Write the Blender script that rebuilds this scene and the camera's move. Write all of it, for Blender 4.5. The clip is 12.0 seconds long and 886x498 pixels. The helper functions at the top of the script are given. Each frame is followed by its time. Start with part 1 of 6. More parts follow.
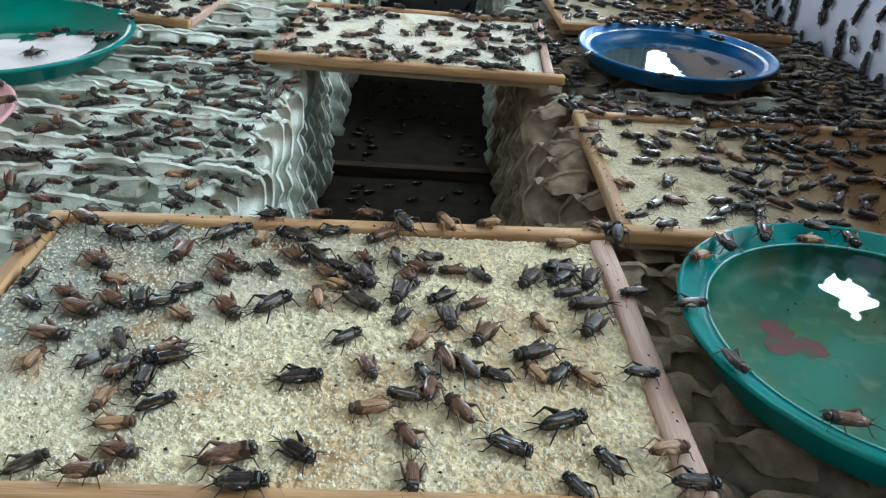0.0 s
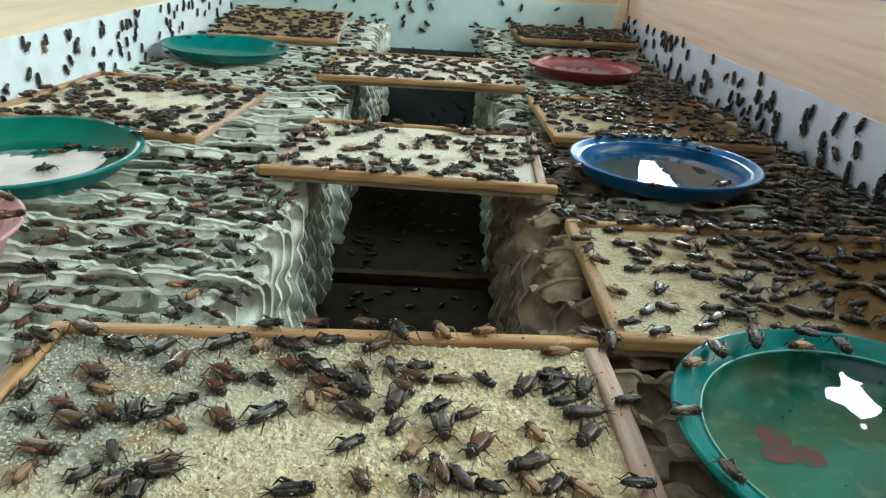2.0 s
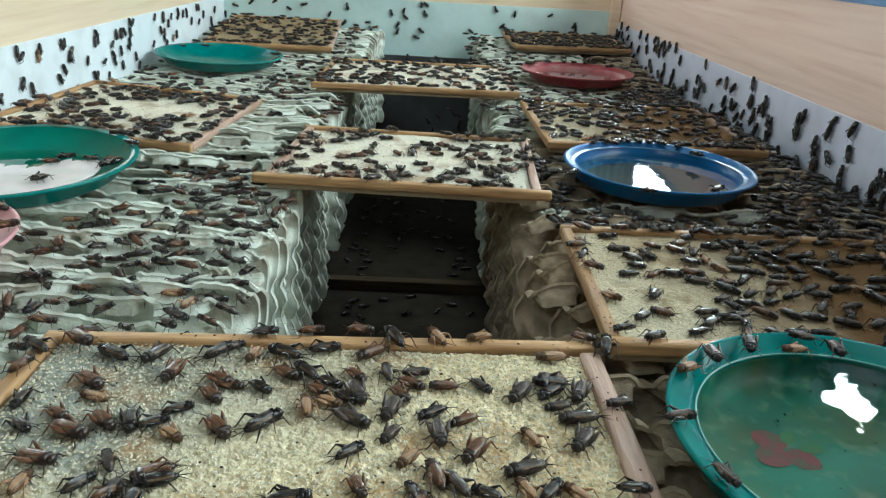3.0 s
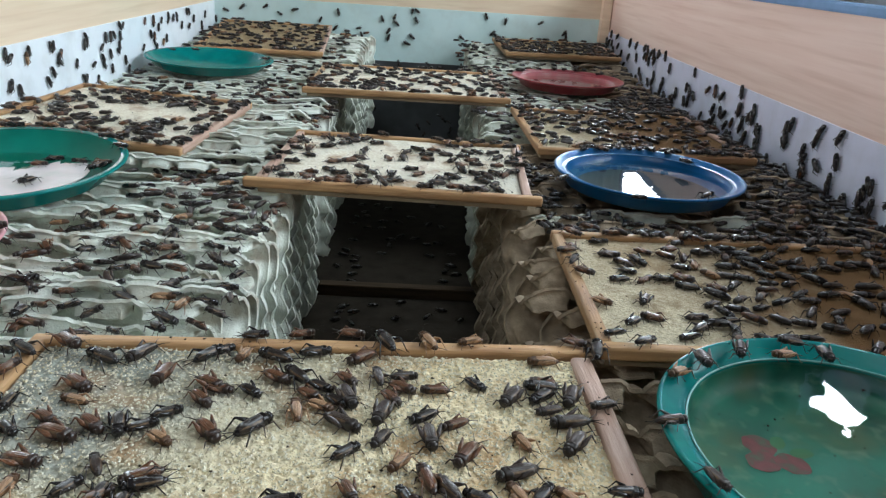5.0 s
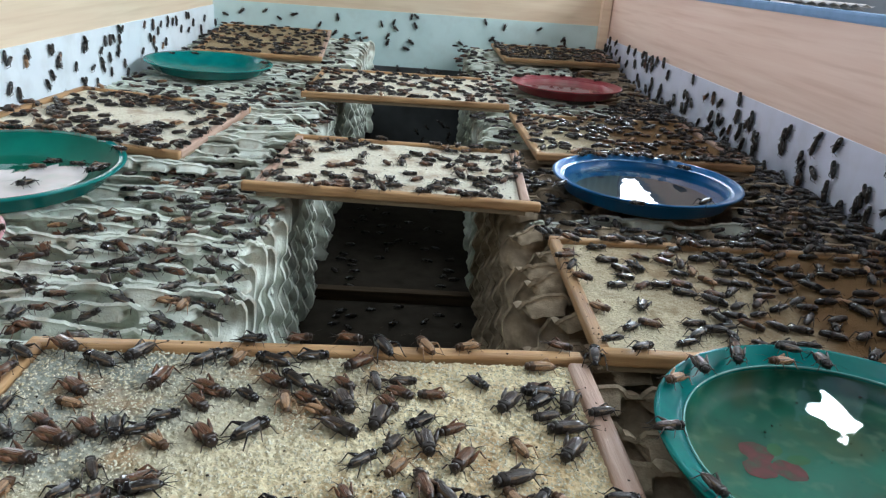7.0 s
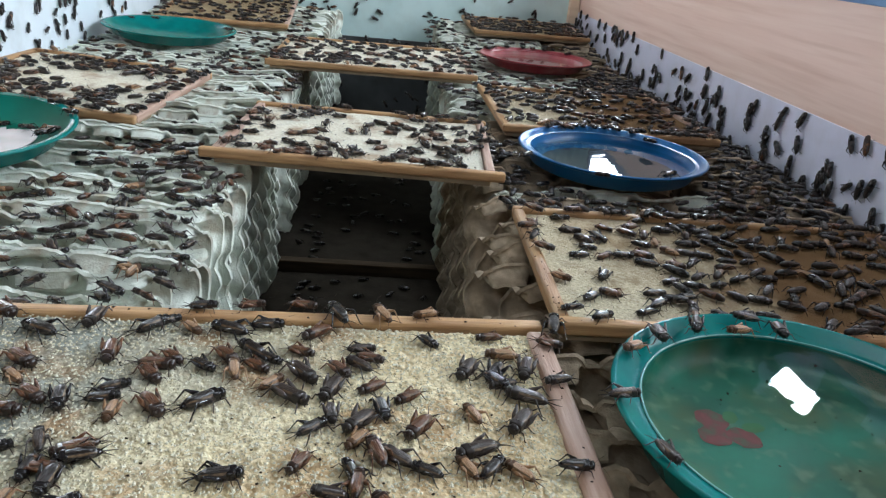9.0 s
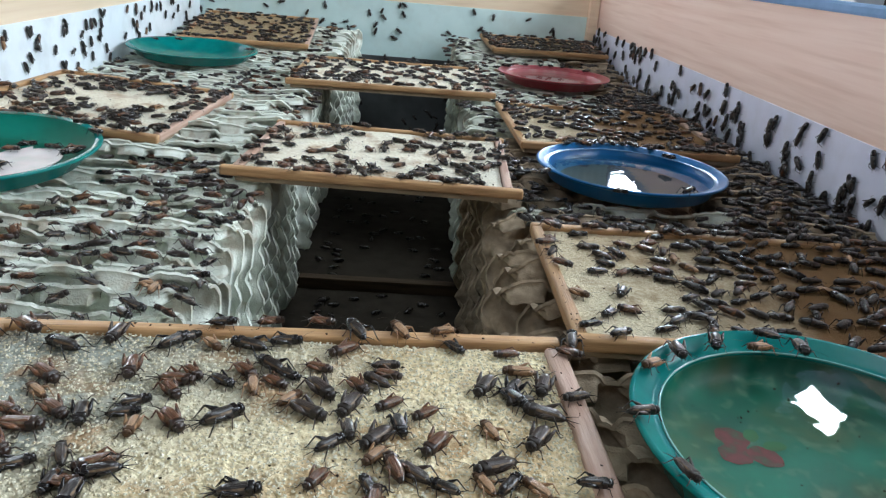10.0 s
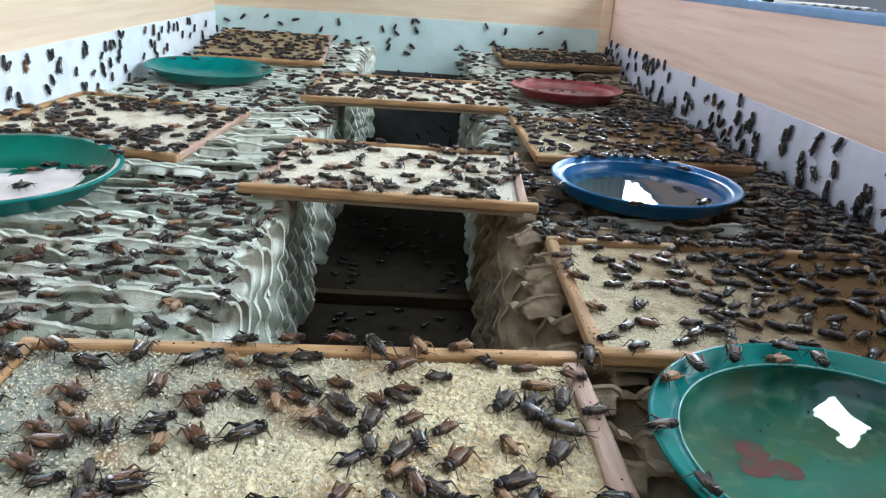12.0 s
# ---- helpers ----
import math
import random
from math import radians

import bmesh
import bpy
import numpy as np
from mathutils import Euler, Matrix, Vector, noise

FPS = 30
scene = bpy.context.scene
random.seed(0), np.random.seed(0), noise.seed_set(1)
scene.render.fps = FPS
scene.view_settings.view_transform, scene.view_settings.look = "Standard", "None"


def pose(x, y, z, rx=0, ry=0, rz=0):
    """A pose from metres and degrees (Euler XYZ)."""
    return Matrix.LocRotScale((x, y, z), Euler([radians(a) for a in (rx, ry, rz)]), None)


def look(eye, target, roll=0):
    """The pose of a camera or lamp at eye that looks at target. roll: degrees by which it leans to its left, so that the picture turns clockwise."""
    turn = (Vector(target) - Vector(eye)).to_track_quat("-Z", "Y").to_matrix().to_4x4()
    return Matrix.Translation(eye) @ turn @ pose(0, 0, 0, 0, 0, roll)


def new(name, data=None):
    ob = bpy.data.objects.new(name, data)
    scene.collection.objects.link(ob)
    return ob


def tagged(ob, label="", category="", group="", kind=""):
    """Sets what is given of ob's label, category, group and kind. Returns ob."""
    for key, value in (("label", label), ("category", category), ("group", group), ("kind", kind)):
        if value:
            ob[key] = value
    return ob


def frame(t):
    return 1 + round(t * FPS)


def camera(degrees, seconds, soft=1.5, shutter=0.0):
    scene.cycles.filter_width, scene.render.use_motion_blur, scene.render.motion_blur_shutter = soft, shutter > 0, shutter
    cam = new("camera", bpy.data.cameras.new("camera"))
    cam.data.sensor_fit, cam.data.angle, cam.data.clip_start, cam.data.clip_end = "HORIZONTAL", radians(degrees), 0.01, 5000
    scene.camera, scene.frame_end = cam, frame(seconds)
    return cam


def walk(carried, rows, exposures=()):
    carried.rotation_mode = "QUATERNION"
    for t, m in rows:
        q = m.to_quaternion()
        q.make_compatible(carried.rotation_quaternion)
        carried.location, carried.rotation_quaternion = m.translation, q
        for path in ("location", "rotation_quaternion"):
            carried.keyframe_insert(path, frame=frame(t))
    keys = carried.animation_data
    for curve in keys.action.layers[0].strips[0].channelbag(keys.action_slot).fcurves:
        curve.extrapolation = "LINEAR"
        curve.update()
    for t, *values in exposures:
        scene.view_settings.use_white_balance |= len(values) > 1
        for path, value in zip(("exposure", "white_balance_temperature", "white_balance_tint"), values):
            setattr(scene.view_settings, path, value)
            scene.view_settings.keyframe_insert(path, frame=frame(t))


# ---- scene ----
# ---- camera and its way ----
cam = camera(62.3, 12.0, soft=1.25)
walk(cam, [
    (0, look((0.0534, -0.4453, 0.2731), (0.0911, 0.4114, -0.2414), 4.33)),
    (0.5, look((0.0548, -0.4460, 0.2728), (0.0867, 0.4274, -0.2131), 4.42)),
    (1, look((0.0588, -0.4493, 0.2753), (0.0802, 0.4456, -0.1705), 3.51)),
    (1.5, look((0.0570, -0.4520, 0.2769), (0.0807, 0.4602, -0.1320), 3.55)),
    (2, look((0.0568, -0.4521, 0.2799), (0.0864, 0.4693, -0.1077), 3.65)),
    (2.5, look((0.0575, -0.4533, 0.2809), (0.0892, 0.4705, -0.1007), 3.40)),
    (4.5, look((0.0568, -0.4523, 0.2781), (0.1034, 0.4742, -0.0953), 3.85)),
    (5, look((0.0559, -0.4533, 0.2787), (0.1050, 0.4743, -0.0916), 3.95)),
    (5.5, look((0.0558, -0.4535, 0.2788), (0.1049, 0.4749, -0.0896), 3.96)),
    (6, look((0.0558, -0.4539, 0.2793), (0.1079, 0.4753, -0.0867), 4.20)),
    (6.5, look((0.0555, -0.4537, 0.2781), (0.1063, 0.4767, -0.0848), 4.26)),
    (7, look((0.0557, -0.4536, 0.2787), (0.1074, 0.4765, -0.0850), 4.32)),
    (7.2, look((0.0571, -0.4533, 0.2785), (0.1088, 0.4768, -0.0850), 4.31)),
    (8.8, look((0.0640, -0.4413, 0.2676), (0.1775, 0.4593, -0.1518), 6.91)),
    (9, look((0.0657, -0.4456, 0.2682), (0.1589, 0.4705, -0.1217), 5.81)),
    (9.5, look((0.0668, -0.4455, 0.2692), (0.1377, 0.4718, -0.1227), 4.69)),
    (10, look((0.0667, -0.4476, 0.2689), (0.1325, 0.4787, -0.1020), 5.07)),
    (10.5, look((0.0677, -0.4478, 0.2678), (0.1182, 0.4867, -0.0847), 4.83)),
    (11, look((0.0667, -0.4491, 0.2683), (0.1163, 0.4850, -0.0854), 4.79)),
    (11.5, look((0.0657, -0.4507, 0.2694), (0.1113, 0.4847, -0.0811), 4.51)),
    (12, look((0.0642, -0.4520, 0.2733), (0.1093, 0.4811, -0.0834), 3.93)),
], exposures=[(0, -0.54, 6150, 4), (1, -0.61, 7000, 0), (1.5, -0.62, 7050, -3), (2, -0.62, 6950, -2), (2.6, -0.63, 6750, -3), (4.5, -0.69, 6500, 9), (5.5, -0.71, 6500, 9), (7, -0.68, 6480, 9), (9, -0.64, 6450, 11), (9.5, -0.63, 6450, 11), (10, -0.54, 6450, 10), (11, -0.52, 6450, 9), (12, -0.42, 6420, 10)])

# ---- world and light ----
world = bpy.data.worlds.new("sky")
scene.world = world
world.use_nodes = True
wn = world.node_tree.nodes
sky = wn.new("ShaderNodeTexSky")
sky.sky_type = "NISHITA"
sky.sun_disc = False
sky.sun_elevation, sky.sun_rotation = radians(55), radians(70)
wn["Background"].inputs["Strength"].default_value = 0.14
world.node_tree.links.new(sky.outputs["Color"], wn["Background"].inputs["Color"])

sun = new("sun", bpy.data.lights.new("sun", "SUN"))
sun.data.energy, sun.data.angle, sun.data.color = 5.0, radians(3), (1, 0.96, 0.9)
sun.matrix_world = look((4, 1.5, 6), (0, 0, 0))


def opening_or_fill_light(eye, target, w, h, watts, colour, roll=0):
    """An area lamp: sky light at an open side of the shed, also used for added fills."""
    ob = new("daylight", bpy.data.lights.new("daylight", "AREA"))
    ob.data.shape, ob.data.size, ob.data.size_y = "RECTANGLE", w, h
    ob.data.energy, ob.data.color = watts, colour
    ob.matrix_world = look(eye, target, roll)
    return ob


# open east side and three windows in the north wall
opening_or_fill_light((2.45, 0.25, 1.45), (0.0, 0.35, 0.0), 2.6, 1.0, 145, (0.80, 0.905, 1.0))
opening_or_fill_light((-2.075, 3.17, 1.17), (-2.075, 0, 1.17), 1.05, 0.66, 70, (0.80, 0.905, 1.0))
opening_or_fill_light((1.295, 3.17, 1.12), (1.295, 0, 1.12), 0.28, 0.74, 42, (0.80, 0.905, 1.0))
opening_or_fill_light((2.66, 3.17, 2.14), (2.66, 0, 2.14), 0.38, 0.15, 18, (0.80, 0.905, 1.0), -38)
# added fills from overhead, west (pinkish) and south, where the shed has no opening
opening_or_fill_light((0.25, 0.9, 2.42), (-0.1, 0.6, 0.0), 1.5, 1.2, 60, (0.80, 0.905, 1.0))
opening_or_fill_light((-3.05, 0.8, 0.60), (0.0, 0.8, 0.2), 1.6, 0.36, 58, (1.0, 0.88, 1.0))
opening_or_fill_light((-0.9, -2.2, 2.3), (-0.2, 0.4, 0.0), 1.4, 0.8, 30, (0.80, 0.905, 1.0))


# ---- materials ----
def mat(name, a, b=None, scale=60, rough=0.6, bump=0.0, bump_scale=200, metal=0.0, detail=4, stretch=(1, 1, 1),
        stain=None, stain_scale=9, stain_amount=0.35, vary=0.0, coat=0.0, spot=None, spot_scale=40, spot_amount=0.6, coords="Object", rough_vary=0.0, gloss=0.5, coat_rough=0.16, side=None, axis=(1, 0, 0), span=(0.04, 0.24)):
    """Two tones mixed by fine noise, a third in larger stains, fine relief, and a change of value from piece to piece."""
    m = bpy.data.materials.new(name)
    m.use_nodes = True
    n, l = m.node_tree.nodes, m.node_tree.links
    p = n["Principled BSDF"]
    p.inputs["Roughness"].default_value, p.inputs["Metallic"].default_value = rough, metal
    p.inputs["Coat Weight"].default_value = coat
    p.inputs["Coat Roughness"].default_value = coat_rough
    p.inputs["Specular IOR Level"].default_value = gloss
    tc, mp = n.new("ShaderNodeTexCoord"), n.new("ShaderNodeMapping")
    mp.inputs["Scale"].default_value = stretch
    l.new(tc.outputs[coords], mp.inputs["Vector"])

    def tex(s, d=detail):
        t = n.new("ShaderNodeTexNoise")
        t.inputs["Scale"].default_value, t.inputs["Detail"].default_value = s, d
        l.new(mp.outputs["Vector"], t.inputs["Vector"])
        return t

    def mix(fac, c1, c2, lo=0.35, hi=0.65):
        r, x = n.new("ShaderNodeMapRange"), n.new("ShaderNodeMix")
        x.data_type = "RGBA"
        r.inputs["From Min"].default_value, r.inputs["From Max"].default_value = lo, hi
        l.new(fac, r.inputs["Value"])
        l.new(r.outputs["Result"], x.inputs["Factor"])
        for sock, c in ((x.inputs["A"], c1), (x.inputs["B"], c2)):
            if isinstance(c, tuple):
                sock.default_value = (*c, 1)
            else:
                l.new(c, sock)
        return x.outputs["Result"], r

    grain = tex(scale)
    colour, _ = mix(grain.outputs["Fac"], a, b or tuple(v * 0.85 for v in a))
    if stain:
        colour, r = mix(tex(stain_scale, 5).outputs["Fac"], colour, stain, 0.48, 0.75)
        r.inputs["To Max"].default_value = stain_amount
    # one more tone, graded along axis and broken by noise
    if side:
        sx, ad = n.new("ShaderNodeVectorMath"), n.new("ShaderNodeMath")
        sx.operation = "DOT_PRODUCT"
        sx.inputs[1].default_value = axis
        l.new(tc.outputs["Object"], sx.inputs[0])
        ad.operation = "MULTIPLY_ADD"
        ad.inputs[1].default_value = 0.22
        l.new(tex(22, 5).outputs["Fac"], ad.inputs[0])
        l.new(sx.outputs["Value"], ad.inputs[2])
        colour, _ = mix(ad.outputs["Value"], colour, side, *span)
    if spot:
        colour, r = mix(tex(spot_scale, 3).outputs["Fac"], colour, spot, 0.54, 0.69)
        r.inputs["To Max"].default_value = spot_amount
    if vary:
        info, h, r = n.new("ShaderNodeObjectInfo"), n.new("ShaderNodeHueSaturation"), n.new("ShaderNodeMapRange")
        r.inputs["To Min"].default_value, r.inputs["To Max"].default_value = 1 - vary, 1 + vary
        l.new(info.outputs["Random"], r.inputs["Value"])
        l.new(r.outputs["Result"], h.inputs["Value"])
        l.new(colour, h.inputs["Color"])
        colour = h.outputs["Color"]
    l.new(colour, p.inputs["Base Color"])
    if rough_vary:
        r = n.new("ShaderNodeMapRange")
        r.inputs["To Min"].default_value, r.inputs["To Max"].default_value = rough - rough_vary, rough + rough_vary
        l.new(grain.outputs["Fac"], r.inputs["Value"])
        l.new(r.outputs["Result"], p.inputs["Roughness"])
    if bump:
        bn = n.new("ShaderNodeBump")
        bn.inputs["Strength"].default_value, bn.inputs["Distance"].default_value = bump, 0.002
        l.new(tex(bump_scale, 3).outputs["Fac"], bn.inputs["Height"])
        l.new(bn.outputs["Normal"], p.inputs["Normal"])
    return m


PULP = mat("moulded_pulp_pale", (0.845, 0.89, 0.795), (0.71, 0.75, 0.665), 70, 0.92, 0.4, 520, stain=(0.34, 0.27, 0.19), stain_scale=17, stain_amount=0.5, spot=(0.40, 0.32, 0.22), spot_scale=50, spot_amount=0.6, vary=0.12, gloss=0.18)
PULP_BROWN = mat("moulded_pulp_brown", (0.53, 0.42, 0.30), (0.34, 0.265, 0.185), 90, 0.92, 0.4, 520, stain=(0.12, 0.09, 0.06), stain_scale=17, stain_amount=0.8, vary=0.12, gloss=0.18)
WOOD = mat("raw_pine", (0.58, 0.35, 0.165), (0.38, 0.20, 0.085), 60, 0.5, 0.35, 220, stretch=(0.25, 3, 3), stain=(0.20, 0.11, 0.06), stain_scale=14, stain_amount=0.75, spot=(0.58, 0.42, 0.28), spot_scale=5, spot_amount=0.5, vary=0.12)
WOOD_PINK = mat("peeled_pine", (0.60, 0.42, 0.33), (0.46, 0.28, 0.20), 60, 0.5, 0.35, 220, stretch=(0.25, 3, 3), stain=(0.24, 0.11, 0.06), stain_scale=14, stain_amount=0.8)
# dark copy of the pine, with the pit's shade in its colour
WOOD_SHADE = mat("shaded_pine", (0.095, 0.066, 0.044), (0.06, 0.042, 0.028), 40, 0.8, 0.3, 160, stretch=(0.25, 3, 3), stain=(0.04, 0.03, 0.02), stain_scale=20, stain_amount=0.7, gloss=0.1)
BOARD = mat("board_ply", (0.36, 0.27, 0.17), (0.28, 0.20, 0.12), 50, 0.7, 0.2, 200, stain=(0.25, 0.2, 0.14), stain_amount=0.5)
# greyer and darker towards the board's left and back
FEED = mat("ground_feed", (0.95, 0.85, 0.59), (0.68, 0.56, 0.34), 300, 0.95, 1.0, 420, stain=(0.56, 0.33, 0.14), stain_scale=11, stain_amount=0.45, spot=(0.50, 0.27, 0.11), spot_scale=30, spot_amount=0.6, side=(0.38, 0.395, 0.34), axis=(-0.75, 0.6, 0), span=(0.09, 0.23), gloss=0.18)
FEED_PALE = mat("ground_feed_pale", (0.90, 0.85, 0.71), (0.68, 0.60, 0.45), 330, 0.95, 1.0, 420, stain=(0.55, 0.57, 0.50), stain_scale=9, stain_amount=0.5, spot=(0.36, 0.20, 0.09), spot_scale=30, spot_amount=0.6, gloss=0.18)
# trodden brown to the east; shade by the east wall is in this tone too
FEED_MIX = mat("ground_feed_trodden_shaded", (0.82, 0.74, 0.54), (0.54, 0.45, 0.29), 420, 0.95, 1.0, 650, stain=(0.42, 0.27, 0.13), stain_scale=7, stain_amount=0.7, side=(0.19, 0.108, 0.048), span=(-0.05, 0.13), spot=(0.22, 0.12, 0.05), spot_scale=34, spot_amount=0.6, gloss=0.18)
FEED_TAN = mat("ground_feed_tan", (0.46, 0.36, 0.22), (0.34, 0.25, 0.14), 300, 0.95, 1.0, 600, stain=(0.24, 0.15, 0.08), stain_scale=30, stain_amount=0.6, gloss=0.18)
FRASS = mat("frass", (0.055, 0.042, 0.03), (0.03, 0.024, 0.018), 300, 0.95, 1.0, 500, gloss=0.1)
GRAIN = mat("feed_grain", (0.82, 0.79, 0.66), (0.58, 0.50, 0.32), 300, 0.85, gloss=0.18)
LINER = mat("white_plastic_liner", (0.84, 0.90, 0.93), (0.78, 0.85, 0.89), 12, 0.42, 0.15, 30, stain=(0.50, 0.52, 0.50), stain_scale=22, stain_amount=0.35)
PANEL = mat("cream_wood_panel", (0.82, 0.67, 0.49), (0.76, 0.59, 0.42), 7, 0.5, 0.08, 60, stretch=(1, 0.35, 9), stain=(0.55, 0.38, 0.22), stain_scale=10, stain_amount=0.35)
# pink, lavender and green tints put bounced light and haze into these colours
PANEL_PINK = mat("wood_panel_pink_light", (0.86, 0.68, 0.57), (0.80, 0.60, 0.49), 7, 0.5, 0.08, 60, stretch=(1, 0.35, 9), stain=(0.55, 0.33, 0.22), stain_scale=10, stain_amount=0.4)
LINER_EAST = mat("white_liner_haze_tint", (0.73, 0.76, 0.89), (0.67, 0.71, 0.84), 12, 0.42, 0.15, 30, stain=(0.50, 0.50, 0.54), stain_scale=22, stain_amount=0.35)
LINER_GREEN = mat("white_liner_green_light", (0.64, 0.80, 0.78), (0.58, 0.75, 0.73), 12, 0.42, 0.15, 30, stain=(0.45, 0.54, 0.50), stain_scale=22, stain_amount=0.35)
TRIM_BLUE = mat("blue_paint", (0.19, 0.35, 0.58), (0.15, 0.30, 0.50), 40, 0.4, 0.1, 100)
# near-black floor colour; the shade down between the stacks is put into it
PIT = mat("pen_floor_shade", (0.045, 0.038, 0.029), (0.028, 0.023, 0.018), 30, 0.95, 0.4, 200, stain=(0.04, 0.032, 0.024), stain_scale=25, stain_amount=0.8, gloss=0.1)
TEAL = mat("teal_plastic", (0.001, 0.195, 0.18), (0.001, 0.15, 0.14), 30, 0.26, 0.03, 80, stain=(0.06, 0.28, 0.20), stain_scale=20, stain_amount=0.3, gloss=0.16)
TEAL_DEEP = mat("teal_plastic_deep", (0.001, 0.185, 0.135), (0.001, 0.13, 0.095), 20, 0.45, 0.03, 80, gloss=0.14)
TEAL_IN = mat("teal_plastic_scummed", (0.001, 0.20, 0.135), (0.002, 0.075, 0.052), 16, 0.4, 0.03, 80, stain=(0.11, 0.13, 0.05), stain_scale=26, stain_amount=0.7, spot=(0.22, 0.32, 0.22), spot_scale=75, spot_amount=0.32)
BLUE = mat("blue_plastic", (0.003, 0.14, 0.38), (0.003, 0.12, 0.32), 30, 0.28, 0.03, 80)
BLUE_IN = mat("grey_blue_plate_print", (0.055, 0.065, 0.085), (0.04, 0.05, 0.07), 25, 0.4, stain=(0.10, 0.09, 0.08), stain_scale=20, stain_amount=0.5)
RED_IN = mat("red_plastic_scummed", (0.46, 0.12, 0.13), (0.38, 0.09, 0.10), 25, 0.4, stain=(0.62, 0.5, 0.45), stain_scale=14, stain_amount=0.6)
RED = mat("red_plastic", (0.36, 0.040, 0.055), (0.30, 0.032, 0.045), 30, 0.3, 0.03, 80, stain=(0.6, 0.4, 0.36), stain_scale=18, stain_amount=0.3)
PINK = mat("pink_plastic", (0.72, 0.38, 0.38), (0.66, 0.32, 0.34), 30, 0.35, 0.03, 80)
PRINT = mat("flower_print_red", (0.21, 0.035, 0.045), (0.10, 0.022, 0.026), 90, 0.5, stain=(0.05, 0.12, 0.07), stain_scale=95, stain_amount=0.85)
LEAFPRINT = mat("flower_print_green", (0.03, 0.17, 0.07), (0.04, 0.14, 0.05), 60, 0.5)
CHITIN = {
    "black": (mat("chitin_black", (0.006, 0.005, 0.006), (0.013, 0.010, 0.009), 500, 0.24, gloss=0.3, coat=0.45, coat_rough=0.12), mat("wing_black", (0.007, 0.006, 0.006), (0.030, 0.018, 0.012), 420, 0.30, 0.7, 900, gloss=0.4, coat=0.55, coat_rough=0.16, stretch=(0.15, 1, 1))),
    "brown": (mat("chitin_dark", (0.016, 0.009, 0.007), (0.036, 0.018, 0.011), 500, 0.28, gloss=0.3, coat=0.45, coat_rough=0.12), mat("wing_brown", (0.19, 0.072, 0.025), (0.032, 0.013, 0.007), 420, 0.33, 0.7, 900, gloss=0.4, coat=0.50, coat_rough=0.16, stretch=(0.15, 1, 1))),
    "tan": (mat("chitin_brown", (0.05, 0.026, 0.013), (0.10, 0.05, 0.024), 500, 0.4, gloss=0.25, coat=0.12), mat("wing_tan", (0.46, 0.27, 0.14), (0.24, 0.12, 0.055), 420, 0.40, 0.7, 900, gloss=0.4, coat=0.25, coat_rough=0.28, stretch=(0.15, 1, 1))),
    "grey": (mat("chitin_grey", (0.014, 0.011, 0.010), (0.030, 0.022, 0.017), 500, 0.36, gloss=0.25, coat=0.2), mat("wing_grey", (0.058, 0.036, 0.026), (0.012, 0.008, 0.007), 420, 0.36, 0.7, 900, gloss=0.4, coat=0.55, coat_rough=0.18, stretch=(0.15, 1, 1))),
}
# pale ring colours paint the highlight along the water's edge
LIP_TEAL = mat("teal_lip_highlight", (0.30, 0.62, 0.58), (0.16, 0.45, 0.42), 40, 0.2)
LIP_BLUE = mat("blue_lip_highlight", (0.35, 0.55, 0.75), (0.15, 0.35, 0.6), 40, 0.2)
# pinkish white of the window mirrored in the west plate's water
GLINT = mat("window_glint", (0.80, 0.76, 0.77), (0.74, 0.66, 0.67), 25, 0.25, 0.1, 60, stain=(0.45, 0.55, 0.5), stain_scale=30, stain_amount=0.5)
WING_EDGE = mat("wing_edge", (0.20, 0.125, 0.065), (0.05, 0.03, 0.016), 380, 0.42)
LEG = mat("cricket_leg", (0.025, 0.014, 0.009), (0.06, 0.03, 0.016), 400, 0.45)


def water_material():
    m = bpy.data.materials.new("still_water")
    m.use_nodes = True
    n, l = m.node_tree.nodes, m.node_tree.links
    out, mix, fr = n["Material Output"], n.new("ShaderNodeMixShader"), n.new("ShaderNodeFresnel")
    tr, gl = n.new("ShaderNodeBsdfTransparent"), n.new("ShaderNodeBsdfGlossy")
    tr.inputs["Color"].default_value = (0.86, 0.90, 0.82, 1)
    gl.inputs["Roughness"].default_value = 0.015
    fr.inputs["IOR"].default_value = 1.36
    l.new(fr.outputs["Fac"], mix.inputs["Fac"])
    l.new(tr.outputs["BSDF"], mix.inputs[1])
    l.new(gl.outputs["BSDF"], mix.inputs[2])
    l.new(mix.outputs["Shader"], out.inputs["Surface"])
    tx, bp = n.new("ShaderNodeTexNoise"), n.new("ShaderNodeBump")
    tx.inputs["Scale"].default_value = 40
    bp.inputs["Strength"].default_value, bp.inputs["Distance"].default_value = 0.15, 0.001
    tc = n.new("ShaderNodeTexCoord")
    l.new(tc.outputs["Object"], tx.inputs["Vector"])
    l.new(tx.outputs["Fac"], bp.inputs["Height"])
    l.new(bp.outputs["Normal"], gl.inputs["Normal"])
    return m


WATER = water_material()


# ---- mesh helpers ----
def bm_box(bm, x0, x1, y0, y1, z0, z1, bevel=0.0, seg=2):
    m = Matrix.Translation(((x0 + x1) / 2, (y0 + y1) / 2, (z0 + z1) / 2)) @ Matrix.Diagonal((x1 - x0, y1 - y0, z1 - z0, 1))
    vs = bmesh.ops.create_cube(bm, size=1, matrix=m)["verts"]
    if bevel:
        es = list({e for v in vs for e in v.link_edges})
        bmesh.ops.bevel(bm, geom=es, offset=bevel, segments=seg, profile=0.7, affect="EDGES")


